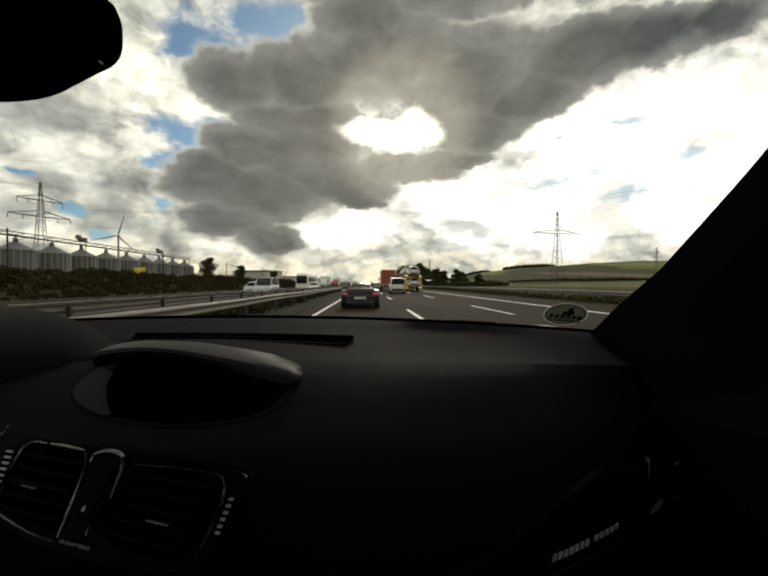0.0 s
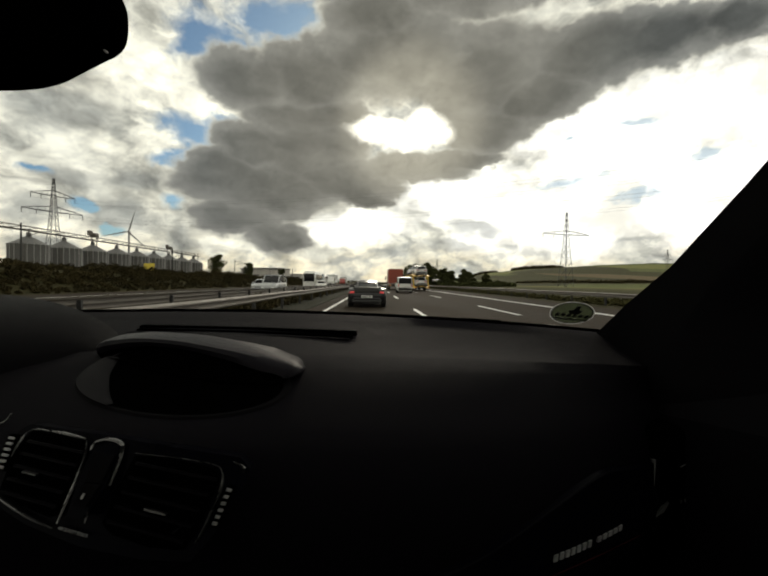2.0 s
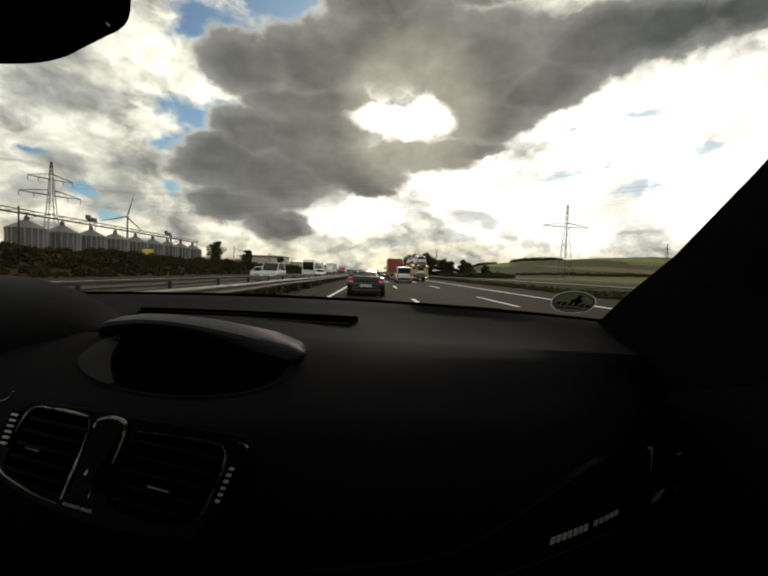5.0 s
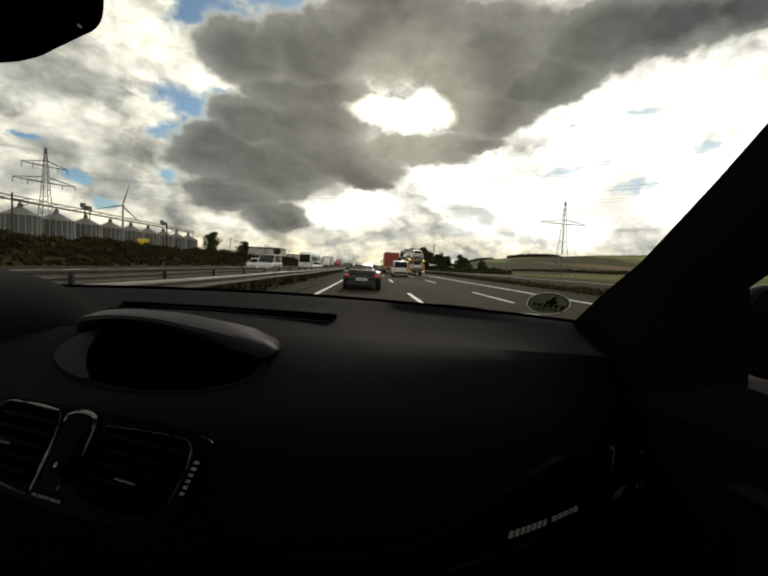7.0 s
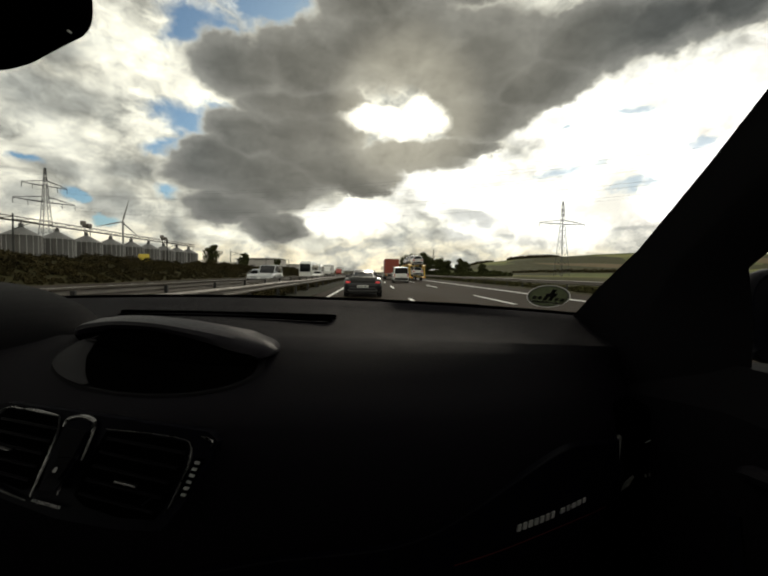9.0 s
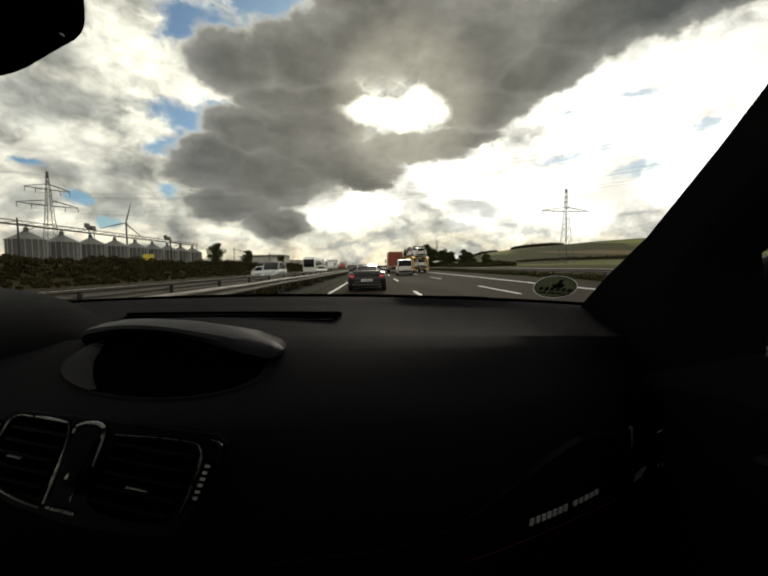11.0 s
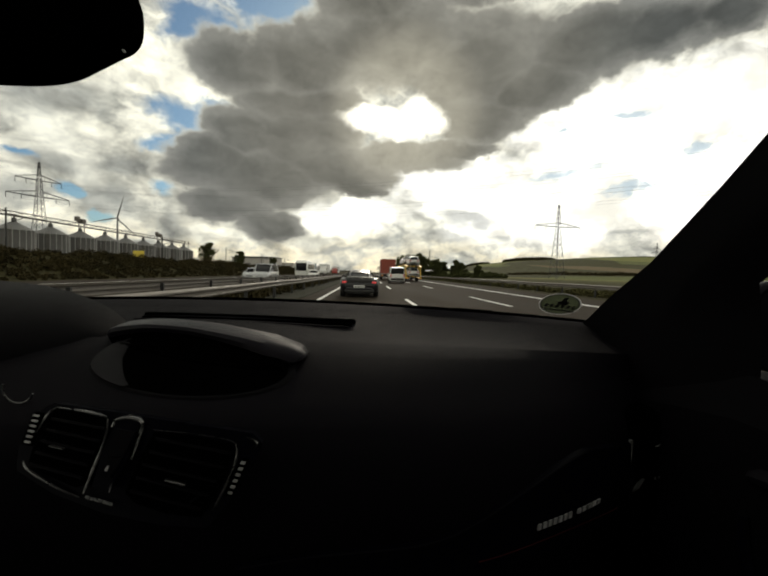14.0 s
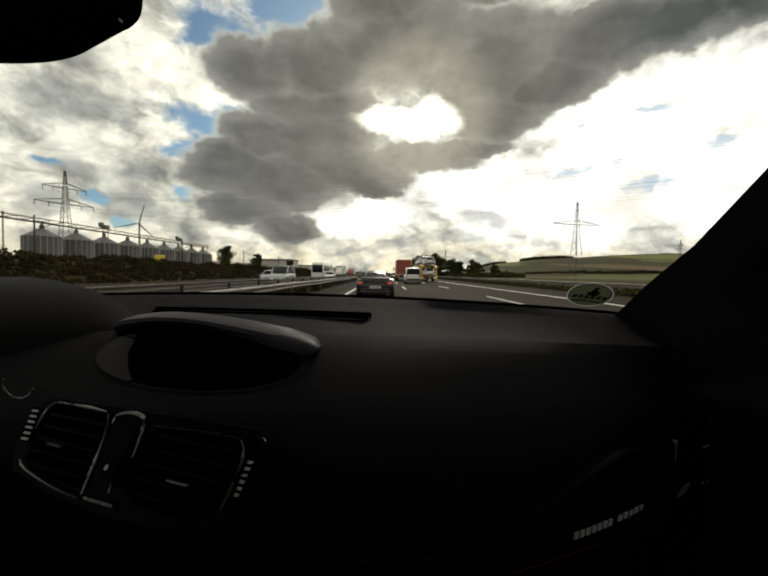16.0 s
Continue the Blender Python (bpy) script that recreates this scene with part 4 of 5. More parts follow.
def truck(name, label, at, tarp, cab_paint, length=8.2):
    t = thing(name, label, "truck", at=at)
    bm = bmesh.new()
    n = 12
    rings = []
    for i in range(n + 1):
        y = lerp(0, length, i / n)
        b = .03 * math.sin(i * 2.1)
        rings.append([(-1.25 - b * .5, y, 1.15), (-1.25 - b, y, 2.4), (-1.25, y, 3.62), (-1.2, y, 3.68), (1.2, y, 3.68), (1.25, y, 3.62), (1.25 + b, y, 2.4), (1.25 + b * .5, y, 1.15)])
    loft(bm, rings, closed=True, caps=True)
    part("tarpaulin", bm, tarp, t)
    bm = bmesh.new()
    box(bm, -1.27, 1.27, -.04, length + .02, .98, 1.15, .02)
    part("load_bed", bm, CONCRETE, t)
    bm = bmesh.new()
    box(bm, -.45, .45, .2, length + 2.4, .62, .95, .02)
    part("chassis", bm, DARK_TRIM, t)
    bm = bmesh.new()
    loft(bm, [[(-1.2, length + a, .7), (-1.22, length + a, 1.6), (-1.18, length + a, z), (1.18, length + a, z), (1.22, length + a, 1.6), (1.2, length + a, .7)] for a, z in ((.35, 2.75), (.5, 2.95), (1.6, 2.95), (2.0, 2.75), (2.25, 1.75), (2.4, 1.6))], closed=True, caps=True)
    part("cab", bm, cab_paint, t)
    for sx in (-1, 1):
        bm = bmesh.new()
        box(bm, sx * 1.225 - .01, sx * 1.225 + .01, length + .95, length + 1.85, 1.75, 2.55, .005)
        part("side_window", bm, CAR_GLASS, t)
        bm = bmesh.new()
        tube(bm, [(sx * 1.2, length + 2.0, 2.5), (sx * 1.5, length + 2.05, 2.5)], .02, 5)
        box(bm, sx * 1.5 - .09, sx * 1.5 + .09, length + 2.0, length + 2.1, 1.85, 2.5, .03)
        part("wing_mirror", bm, DARK_TRIM, t)
        bm = bmesh.new()
        box(bm, sx * 1.0 - .2, sx * 1.0 + .2, -.06, 0, .72, .9, .02)
        part("tail_lamp", bm, AMBER, t)
        bm = bmesh.new()
        box(bm, sx * 1.2 - .02, sx * 1.2 + .02, 3.4, 5.6, .45, .95, .01)
        part("side_guard", bm, STEEL, t)
        for y in (1.7, length + 1.35):
            wheel(t, sx * 1.08, y, .48, .3, sx)
    bm = bmesh.new()
    box(bm, -1.15, 1.15, .0, .12, .45, .58, .01)
    part("rear_bar", bm, STEEL, t)
    bm = bmesh.new()
    box(bm, .15, .6, -.055, -.035, 1.25, 1.6, .004)
    sg = part("notice", bm, PLATE, t)
    for z in (1.34, 1.42, 1.5):
        bm = bmesh.new()
        box(bm, .2, .55, -.062, -.054, z - .02, z + .02)
        part("notice_bar", bm, DARK_TRIM, sg)
    bm = bmesh.new()
    box(bm, -.26, .26, -.06, -.03, .75, .86, .01)
    part("number_plate", bm, PLATE, t)
    return t


truck("box_truck", "truck with a red-brown tarpaulin body and white cab", pose(3.9, 70, 0), TARP, PAINT_WHITE)
truck("goods_truck", "oncoming truck with a pale tarpaulin body", pose(-13.9, 140, 0, 0, 0, 180), TARP_WHITE, PAINT_WHITE, 11)


def coach(at):
    t = thing("coach", "white oncoming coach with dark side windows", "bus", at=at)
    bm = bmesh.new()
    loft(bm, [[(-1.25, y, .35), (-1.27, y, 1.6), (-1.22, y, z - .25), (-1.05, y, z), (1.05, y, z), (1.22, y, z - .25), (1.27, y, 1.6), (1.25, y, .35)] for y, z in ((0, 3.3), (.3, 3.45), (10.8, 3.5), (11.6, 3.4), (12.0, 3.0))], closed=True, caps=True)
    part("body", bm, PAINT_WHITE, t)
    for sx in (-1, 1):
        for k in range(7):
            bm = bmesh.new()
            box(bm, sx * 1.262 - .012, sx * 1.262 + .012, .6 + k * 1.5, 1.98 + k * 1.5, 1.75, 2.85, .008)
            part("window", bm, CAR_GLASS, t)
        for y in (2.6, 9.3):
            wheel(t, sx * 1.12, y, .5, .3, sx)
    bm = bmesh.new()
    box(bm, -1.1, 1.1, 11.97, 12.03, 1.3, 2.95, .02)
    part("front_window", bm, CAR_GLASS, t)
    return t


coach(pose(-13.6, 96, 0, 0, 0, 180))
truck("goods_truck", "oncoming lorry with a red cab and pale trailer", pose(-13.9, 190, 0, 0, 0, 180), TARP_WHITE, PAINT_RED, 12)

def tanker(at):
    t = thing("tanker_truck", "oncoming tanker lorry with a silver barrel and pale blue cab", "truck", at=at)
    bm = bmesh.new()
    rings = []
    for y, q in ((0, .3), (.12, .75), (.4, .96), (.8, 1.0), (8.6, 1.0), (9.0, .96), (9.25, .75), (9.35, .3)):
        rings.append([(1.2 * q * math.cos(TAU * k / 24), y, 2.3 - .14 * y / 9 + 1.12 * q * math.sin(TAU * k / 24)) for k in range(24)])
    loft(bm, rings, closed=True, caps=True)
    barrel = part("barrel", bm, TARP_WHITE, t)
    for sx in (-1, 1):
        bm = bmesh.new()
        for k in range(8):
            box(bm, sx * 1.19 - .02, sx * 1.19 + .02, 2.6 + k * .55, 3.0 + k * .55, 2.15, 2.75)
        part("name_bars", bm, STEEL, barrel, "dark grey bars of the painted name")
        bm = bmesh.new()
        box(bm, sx * 1.12 - .02, sx * 1.12 + .02, 4.4, 7.4, .55, 1.0, .01)
        part("side_guard", bm, STEEL, t)
        for y in (1.3, 2.6, 3.9, 8.9, 10.9):
            wheel(t, sx * 1.05, y, .48, .3, sx)
    bm = bmesh.new()
    tube(bm, [(0, .8, 3.4), (0, 8.4, 3.28)], .12, 6)
    part("walkway", bm, STEEL, t)
    bm = bmesh.new()
    box(bm, -.45, .45, .3, 11.3, .75, 1.15, .02)
    part("chassis", bm, DARK_TRIM, t)
    bm = bmesh.new()
    loft(bm, [[(-1.2, y, .6), (-1.22, y, 1.6), (-1.15, y, z), (1.15, y, z), (1.22, y, 1.6), (1.2, y, .6)] for y, z in ((9.7, 3.2), (9.9, 3.35), (11.2, 3.2), (11.5, 2.8), (11.75, 1.7), (11.85, 1.5))], closed=True, caps=True)
    part("cab", bm, CAB_BLUE, t)
    bm = bmesh.new()
    box(bm, -1.05, 1.05, 11.62, 11.7, 1.75, 2.6, .02)
    part("front_window", bm, CAR_GLASS, t)
    return t


tanker(pose(-13.9, 112, 0, 0, 0, 180))

# car transporter in the slow lane, with its load
carrier = thing("car_transporter", "yellow steel car transporter with two loading decks", "truck", at=pose(7.5, 62, 0))
for z0, z1, nm in ((.55, .75, "lower_deck"), (2.35, 2.75, "upper_deck")):
    bm = bmesh.new()
    for sx in (-1.0, 1.0):
        for a, b in ((0, 9), (9.4, 17)):
            tilt = .25 if a else 0
            loft(bm, [[(sx - .22, y, z), (sx + .22, y, z), (sx + .22, y, z - .12), (sx - .22, y, z - .12)] for y, z in ((a, z0 + tilt), ((a + b) / 2, z1), (b, z1 - .1))], closed=True, caps=True)
    part(nm, bm, YELLOW, carrier)
for sx in (-1, 1):
    for y, dy in ((.6, 1.3), (4.5, -1.2), (8.8, .9), (10.2, -.8), (14.0, 1.0), (16.6, 0)):
        bm = bmesh.new()
        tube(bm, [(sx * 1.15, y, .6), (sx * 1.15, y + dy, 2.5)], .08, 6)
        part("strut", bm, YELLOW, carrier)
    for y in (3.6, 4.9, 12.2, 18.0):
        wheel(carrier, sx * 1.0, y, .42, .3, sx)
bm = bmesh.new()
loft(bm, [[(-1.2, y, .5), (-1.22, y, 1.5), (-1.15, y, z), (1.15, y, z), (1.22, y, 1.5), (1.2, y, .5)] for y, z in ((17.1, 2.1), (17.4, 2.3), (18.7, 2.3), (19.2, 1.5), (19.35, 1.3))], closed=True, caps=True)
part("cab", bm, TARP_BLUE, carrier)
for sx in (-1, 1):
    bm = bmesh.new()
    box(bm, sx * 1.0 - .2, sx * 1.0 + .2, -.05, .05, .42, .58, .02)
    part("tail_lamp", bm, AMBER, carrier)
loads = [(.2, 2.42, PAINT_WHITE, "white"), (4.7, 2.70, PAINT_BLACK, "black"), (9.5, 2.66, PAINT_SILVER, "silver"), (13.2, 2.66, PAINT_BLACK, "black"), (.2, .64, PAINT_WHITE, "white"), (9.6, .80, PAINT_BLACK, "black")]
for y, z, m, c in loads:
    car("loaded_car", "new %s estate car standing on the transporter" % c, pose(7.5, 62 + y, z, 1.5), m, 4.4, 1.8, ESTATE, "high", group="cars on the transporter")


# ---------------------------------------------------------------- inside the car (its middle is at x = -0.23, it heads along +y)
MID = -.23


def base_y(x):
    return .865 - .17 * (x - MID) ** 2


def base_z(x):
    return 1.098 - .045 * (x - MID) ** 2


def glass_point(x, k):
    """On the windscreen: k from 0 at its foot to 1 at the roof."""
    u = x - MID
    y0, z0 = base_y(x), base_z(x) - .012
    return (MID + u * lerp(1.0, .93, k), lerp(y0, .25 - .06 * u * u, k), lerp(z0, 1.58 - .27 * u * u, k) + .030 * math.sin(math.pi * k))


def setback(x):
    return .75 * max(0.0, x - .02) ** 2


DASH_ROWS = [(.80, 1.086, 0), (.70, 1.070, .0), (.61, 1.056, .15), (.60, 1.058, .2), (.55, 1.046, .45), (.50, 1.026, .7), (.455, 1.006, .9), (.425, .992, 1), (.408, .96, 1), (.400, .92, 1), (.405, .87, 1), (.43, .80, 1), (.47, .70, 1), (.50, .55, 1), (.50, .30, 1)]


def dash_row(x, j):
    y, z, w = DASH_ROWS[j]
    u = x - MID
    y = min(y, base_y(x) - .03 - .015 * j) if j < 3 else y
    return (x, min(y + setback(x) * w - .04 * u * u * (1 - w), base_y(x) - .04), z - .04 * u * u * (1 - w) - .02 * max(0, x) * w)


dashboard = thing("dashboard", "black soft-touch plastic car dashboard below the windscreen", "dashboard")
bm = bmesh.new()
nx = 46
rings = []
for i in range(nx + 1):
    x = lerp(-1.0, .53, i / nx)
    row = [(x, base_y(x), base_z(x) - .02), (x, base_y(x) - .006, base_z(x) - .004), (x, base_y(x) - .02, base_z(x))]
    rings.append(row + [dash_row(x, j) for j in range(len(DASH_ROWS))])
loft(bm, rings)
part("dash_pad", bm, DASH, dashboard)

# hood over the display: an arched lip with a top that runs forward into the dash
def along(table, k):
    """A smooth curve through (place, value) pairs."""
    n = len(table)
    i = max(q for q in range(n - 1) if table[q][0] <= k or q == 0)
    (k0, v0), (k1, v1) = table[i], table[i + 1]
    a, b = table[max(i - 1, 0)], table[min(i + 2, n - 1)]
    m0 = (v1 - a[1]) / (k1 - a[0]) * (k1 - k0)
    m1 = (b[1] - v0) / (b[0] - k0) * (k1 - k0)
    t = (k - k0) / (k1 - k0)
    return (2 * t ** 3 - 3 * t * t + 1) * v0 + (t ** 3 - 2 * t * t + t) * m0 + (3 * t * t - 2 * t ** 3) * v1 + (t ** 3 - t * t) * m1


def rounded_loop(points, n=4):
    """A closed outline drawn smoothly through its points."""
    out = []
    c = len(points)
    for i in range(c):
        a, p, q, b = (Vector(points[(i + d) % c]) for d in (-1, 0, 1, 2))
        for k in range(n):
            t = k / n
            out.append(tuple(.5 * (2 * p + (q - a) * t + (2 * a - 5 * p + 4 * q - b) * t * t + (3 * p - a - 3 * q + b) * t ** 3)))
    return out


LIP_TOP = [(0, 1.0700), (.05, 1.0768), (.10, 1.0795), (.23, 1.0833), (.42, 1.0822), (.60, 1.0764), (.78, 1.0687), (.92, 1.0604), (1, 1.0545)]
LIP_DEPTH = [(0, .014), (.05, .0180), (.12, .0165), (.23, .0140), (.47, .0135), (.68, .0165), (.83, .0205), (.93, .0205), (1, .012)]


def hood_lip(k):
    return (lerp(-.308, -.010, k), lerp(.588, .520, k), along(LIP_TOP, k))


bm = bmesh.new()
rings = []
for i in range(73):
    k = i / 72
    x, yl, zl = hood_lip(k)
    th = along(LIP_DEPTH, k)
    q = 1 - .62 * smooth(.62, 1.0, k) - .4 * smooth(.12, 0, k)
    low = zl - th + .001
    lean = .45 * smooth(.35, .95, k) * th
    ring = [(x, yl + .006 - lean, zl - th), (x, yl - .001 - lean * .9, zl - th * .85), (x, yl - .004 - lean * .45, zl - th * .45), (x, yl - .002 - lean * .1, zl - th * .12), (x, yl + .007 * q, zl), (x, yl + .04 * q, zl + .002), (x, yl + .09 * q, zl - .006), (x, yl + .14 * q, lerp(zl, 1.052, .7 * q)), (x, yl + .17 * q, lerp(zl - .01, 1.045, q)), (x, yl + .12 * q, lerp(zl - .015, 1.035, q)), (x, yl + .03 * q, low)]
    # both ends close in a rounded tip
    e = max(0.0, .93 * (k - .945) / .055, .60 * (.03 - k) / .03)
    shrink = max(.12, math.sqrt(max(0.0, 1 - e * e)))
    c = Vector((x, yl + .02, zl - th * .62))
    rings.append([tuple(c.lerp(Vector(p), shrink)) for p in ring])
loft(bm, rings, closed=True, caps=True)
part("display_hood", bm, HOOD, dashboard)


# dished recess below the hood, the hood's shade put in as near-black colour
def recess_ring(q, dz, shift=0.0):
    """Round the recess, at the share q of its size: it lies in the slope of the dash and runs in under the hood."""
    ring = []
    for i in range(48):
        a = TAU * i / 48
        ux, uy = math.cos(a), math.sin(a)
        x = -.154 + .132 * ux * q + shift
        y = .518 + (.055 if uy < 0 else .092) * uy * q - .012 * ux * q
        ring.append((x, y, 1.0120 + (y - .465) * .44 + dz))
    return ring


bm = bmesh.new()
loft(bm, [recess_ring(1.03, -.004), recess_ring(1.0, .0005), recess_ring(.97, .0012), recess_ring(.94, .0008)], closed=True)
part("recess_rim", bm, DASH_LOW, dashboard)
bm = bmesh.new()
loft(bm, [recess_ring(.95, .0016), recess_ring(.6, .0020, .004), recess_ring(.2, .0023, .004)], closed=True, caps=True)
part("recess_in_shade", bm, MATT_BLACK, dashboard)
# shelf on the driver's side of the recess, windscreen light painted as a paler tone
outer, inner = recess_ring(1.0, .0030), recess_ring(.78, .0036, .026)
bm = bmesh.new()
rows = [[], [], [], []]
for i in range(21, 33):
    w = math.sin(math.pi * (i - 19.5) / 13.2) ** .8
    o, n = Vector(outer[i]), Vector(inner[i])
    rows[0].append(tuple(o - Vector((0, 0, .004))))
    rows[1].append(tuple(o))
    rows[2].append(tuple(o.lerp(n, .04 + .62 * max(0.0, w))))
    rows[3].append(tuple(o.lerp(n, .06 + .80 * max(0.0, w)) - Vector((0, 0, .0045))))
loft(bm, rows)
part("recess_shelf_lit", bm, DASH_SHELF, dashboard)
# screen sheet under the lip; its near-black colour paints the hood's shade
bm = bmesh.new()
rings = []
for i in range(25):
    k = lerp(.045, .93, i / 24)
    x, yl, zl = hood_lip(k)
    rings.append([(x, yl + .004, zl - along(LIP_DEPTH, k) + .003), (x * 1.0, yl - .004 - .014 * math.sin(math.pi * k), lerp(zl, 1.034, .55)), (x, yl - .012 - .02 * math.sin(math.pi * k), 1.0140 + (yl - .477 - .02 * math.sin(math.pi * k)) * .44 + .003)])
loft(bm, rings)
part("screen_in_shade", bm, SCREEN, dashboard)

# chrome ring at the edge of the driver's controls
bm = bmesh.new()
tube(bm, [(-.3208 + .0168 * math.cos(a), .455, 1.0222 + .0168 * math.sin(a)) for a in (radians(165 + 175 * k / 20) for k in range(21))], .0011, 6)
part("chrome_ring", bm, CHROME, dashboard, "thin chrome ring")
# driver's instrument cowl
bm = bmesh.new()
rings = []
for i in range(15):
    a = lerp(0, 1, i / 14)
    ring = []
    for j in range(25):
        b = lerp(0, math.pi, j / 24)
        r = math.sin(a * math.pi / 2)
        ring.append((-.60 - .30 * math.cos(b) * r * -1, .665 - .19 * math.sin(b) * r + .09 * (1 - r), 1.01 + .122 * math.cos(a * math.pi / 2) ** .8))
    rings.append(ring)
loft(bm, rings)
loft(bm, [[(p[0], .80, min(p[2], 1.06)) for p in rings[-1]], [(p[0], p[1], p[2]) for p in rings[-1]]])
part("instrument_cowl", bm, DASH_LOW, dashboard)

# demister slot along the foot of the windscreen
for o, w, h, x0, x1 in ((0, .009, .0040, -.335, .052), (.020, .007, .0030, -.330, .046)):
    bm = bmesh.new()
    rings = []
    for i in range(21):
        x = lerp(x0, x1, i / 20)
        y = lerp(.748, .718, i / 20) + .010 * math.sin(math.pi * i / 20) - o
        z = lerp(1.0770, 1.0730, i / 20) - o * .16
        rings.append([(x, y, z - .006), (x, y, z + h), (x, y - w, z + h - .001), (x, y - w, z - .008)])
    loft(bm, rings, closed=True, caps=True)
    part("demister_slot", bm, MATT_BLACK, dashboard)
# shallow raised frame round the slot
bm = bmesh.new()
pts = [(lerp(-.34, .040, i / 20), lerp(.712, .682, i / 20) + .010 * math.sin(math.pi * i / 20), lerp(1.0710, 1.0668, i / 20)) for i in range(21)]
tube(bm, pts, .0022, 6)
part("slot_frame", bm, DASH, dashboard)

# centre vents: the panel leans and turns, so it is given by its four corners
VENT_CORNERS = [Vector(p) for p in ((-.263, .432, 1.010), (-.033, .385, .992), (-.071, .375, .920), (-.2605, .390, .964))]


def vent_place(s, t, d):
    """s across and t down the panel, from 0 to 1; d into the dash."""
    a, b, c, e = VENT_CORNERS
    wa, wb, wc, we = (1 - s) * (1 - t) * .872, s * (1 - t), s * t * 1.03, (1 - s) * t * .90
    p = (a * wa + b * wb + c * wc + e * we) / (wa + wb + wc + we)
    return tuple(p + Vector((-.20, .93, -.30)) * d)


vents = thing("centre_vents", "black centre air vents with satin chrome trim in the dashboard", "air vent")
bm = bmesh.new()
prism(bm, [(-.07, .30), (-.03, .02), (.0, -.06), (.30, -.08), (.60, -.08), (.95, -.10), (1.02, .0), (1.03, .25), (1.02, .75), (.98, 1.1), (.75, 1.22), (.45, 1.28), (.18, 1.22), (-.02, 1.05), (-.06, .7)], -.004, .03, vent_place)
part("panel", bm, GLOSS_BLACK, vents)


def drawn(points, n=5):
    """An open line drawn smoothly through its points."""
    p = [Vector((*q, 0)) for q in points]
    p = [2 * p[0] - p[1]] + p + [2 * p[-1] - p[-2]]
    out = []
    for a, b, c, d in zip(p, p[1:], p[2:], p[3:]):
        for k in range(n):
            t = k / n
            out.append(.5 * (2 * b + (c - a) * t + (2 * a - 5 * b + 4 * c - d) * t * t + (3 * b - a - 3 * c + d) * t ** 3))
    return [(v.x, v.y) for v in out + [p[-2]]]


def trim_tube(name, pts, r, d=-.006, material=None, label="smoked chrome edge"):
    b = bmesh.new()
    line = drawn(pts)
    n = len(line) - 1
    tube(b, [vent_place(s, t, d) for s, t in line], [r * (.45 + .55 * math.sin(math.pi * k / n)) for k in range(n + 1)], 6)
    part(name, b, material or CHROME, vents, label)


for outline, nm in (([(.02, .03), (.12, .02), (.24, .04), (.275, .10), (.30, .45), (.305, .98), (.27, 1.05), (.13, 1.0), (.02, .90), (.0, .5)], "left"), ([(.50, .10), (.60, .06), (.87, .06), (.905, .15), (.93, .40), (.94, .75), (.92, .99), (.75, 1.06), (.57, 1.04), (.50, .95), (.49, .5)], "right")):
    bm = bmesh.new()
    prism(bm, outline, -.007, -.0035, vent_place)
    part("vent_well", bm, MATT_BLACK, vents)
    lo, hi = (.03, .28) if nm == "left" else (.52, .90)
    for k in range(5):
        bm = bmesh.new()
        v = .16 + k * .18
        prism(bm, [(lo, v), (hi, v), (hi, v + .035), (lo, v + .035)], -.011, -.006, vent_place)
        part("slat", bm, DASH_LOW, vents)
for s0, s1, v in ((.087, .148, .565), (.660, .765, .640)):
    bm = bmesh.new()
    prism(bm, [(s0, v - .008), (s1, v - .008), (s1, v + .014), (s0, v + .014)], -.016, -.010, vent_place)
    part("slider", bm, CHROME, vents, "small bright slider bar")
trim_tube("chrome_trim", [(-.012, .62), (-.010, .30), (.0, .10), (.03, .0), (.09, -.01)], .0011)
trim_tube("chrome_trim", [(.10, -.015), (.17, -.01), (.255, .005)], .0016)
trim_tube("chrome_trim", [(-.005, .90), (.02, .98), (.10, 1.06), (.20, 1.13), (.30, 1.16)], .0012)
trim_tube("chrome_trim", [(.262, .02), (.285, .20), (.30, .50), (.305, .80), (.312, 1.10)], .0015)
trim_tube("chrome_trim", [(.300, .14), (.305, .03), (.355, -.035), (.41, -.02), (.432, .06), (.445, .30), (.452, .52)], .0022)
trim_tube("chrome_trim", [(.345, .84), (.36, .895), (.40, .86), (.415, .87), (.425, 1.0)], .0013)
trim_tube("chrome_trim", [(.49, .07), (.70, .03), (.86, .03), (.905, .09), (.935, .22)], .0004)
trim_tube("chrome_trim", [(.915, .11), (.935, .22), (.950, .40), (.962, .75), (.955, .88)], .0017)
trim_tube("chrome_trim", [(.93, -.04), (.99, .0), (1.0, .06)], .0012)
# middle column with its buttons
bm = bmesh.new()
prism(bm, [(.31, .10), (.36, -.01), (.41, .0), (.425, .08), (.44, .50), (.41, .95), (.34, .98), (.315, .5)], -.009, -.003, vent_place)
part("button_column", bm, GLOSS_BLACK, vents)
bm = bmesh.new()
prism(bm, [(.328, .137), (.421, .137), (.42, .471), (.349, .505)], -.012, -.008, vent_place)
part("hazard_button", bm, DASH_LOW, vents)
bm = bmesh.new()
prism(bm, [(.350, .53), (.420, .50), (.405, .80), (.352, .83)], -.012, -.008, vent_place)
lock = part("lock_button", bm, DASH_LOW, vents)
bm = bmesh.new()
prism(bm, [(.368, .72), (.380, .716), (.380, .675), (.377, .645), (.371, .648), (.368, .678)], -.0132, -.0118, vent_place)
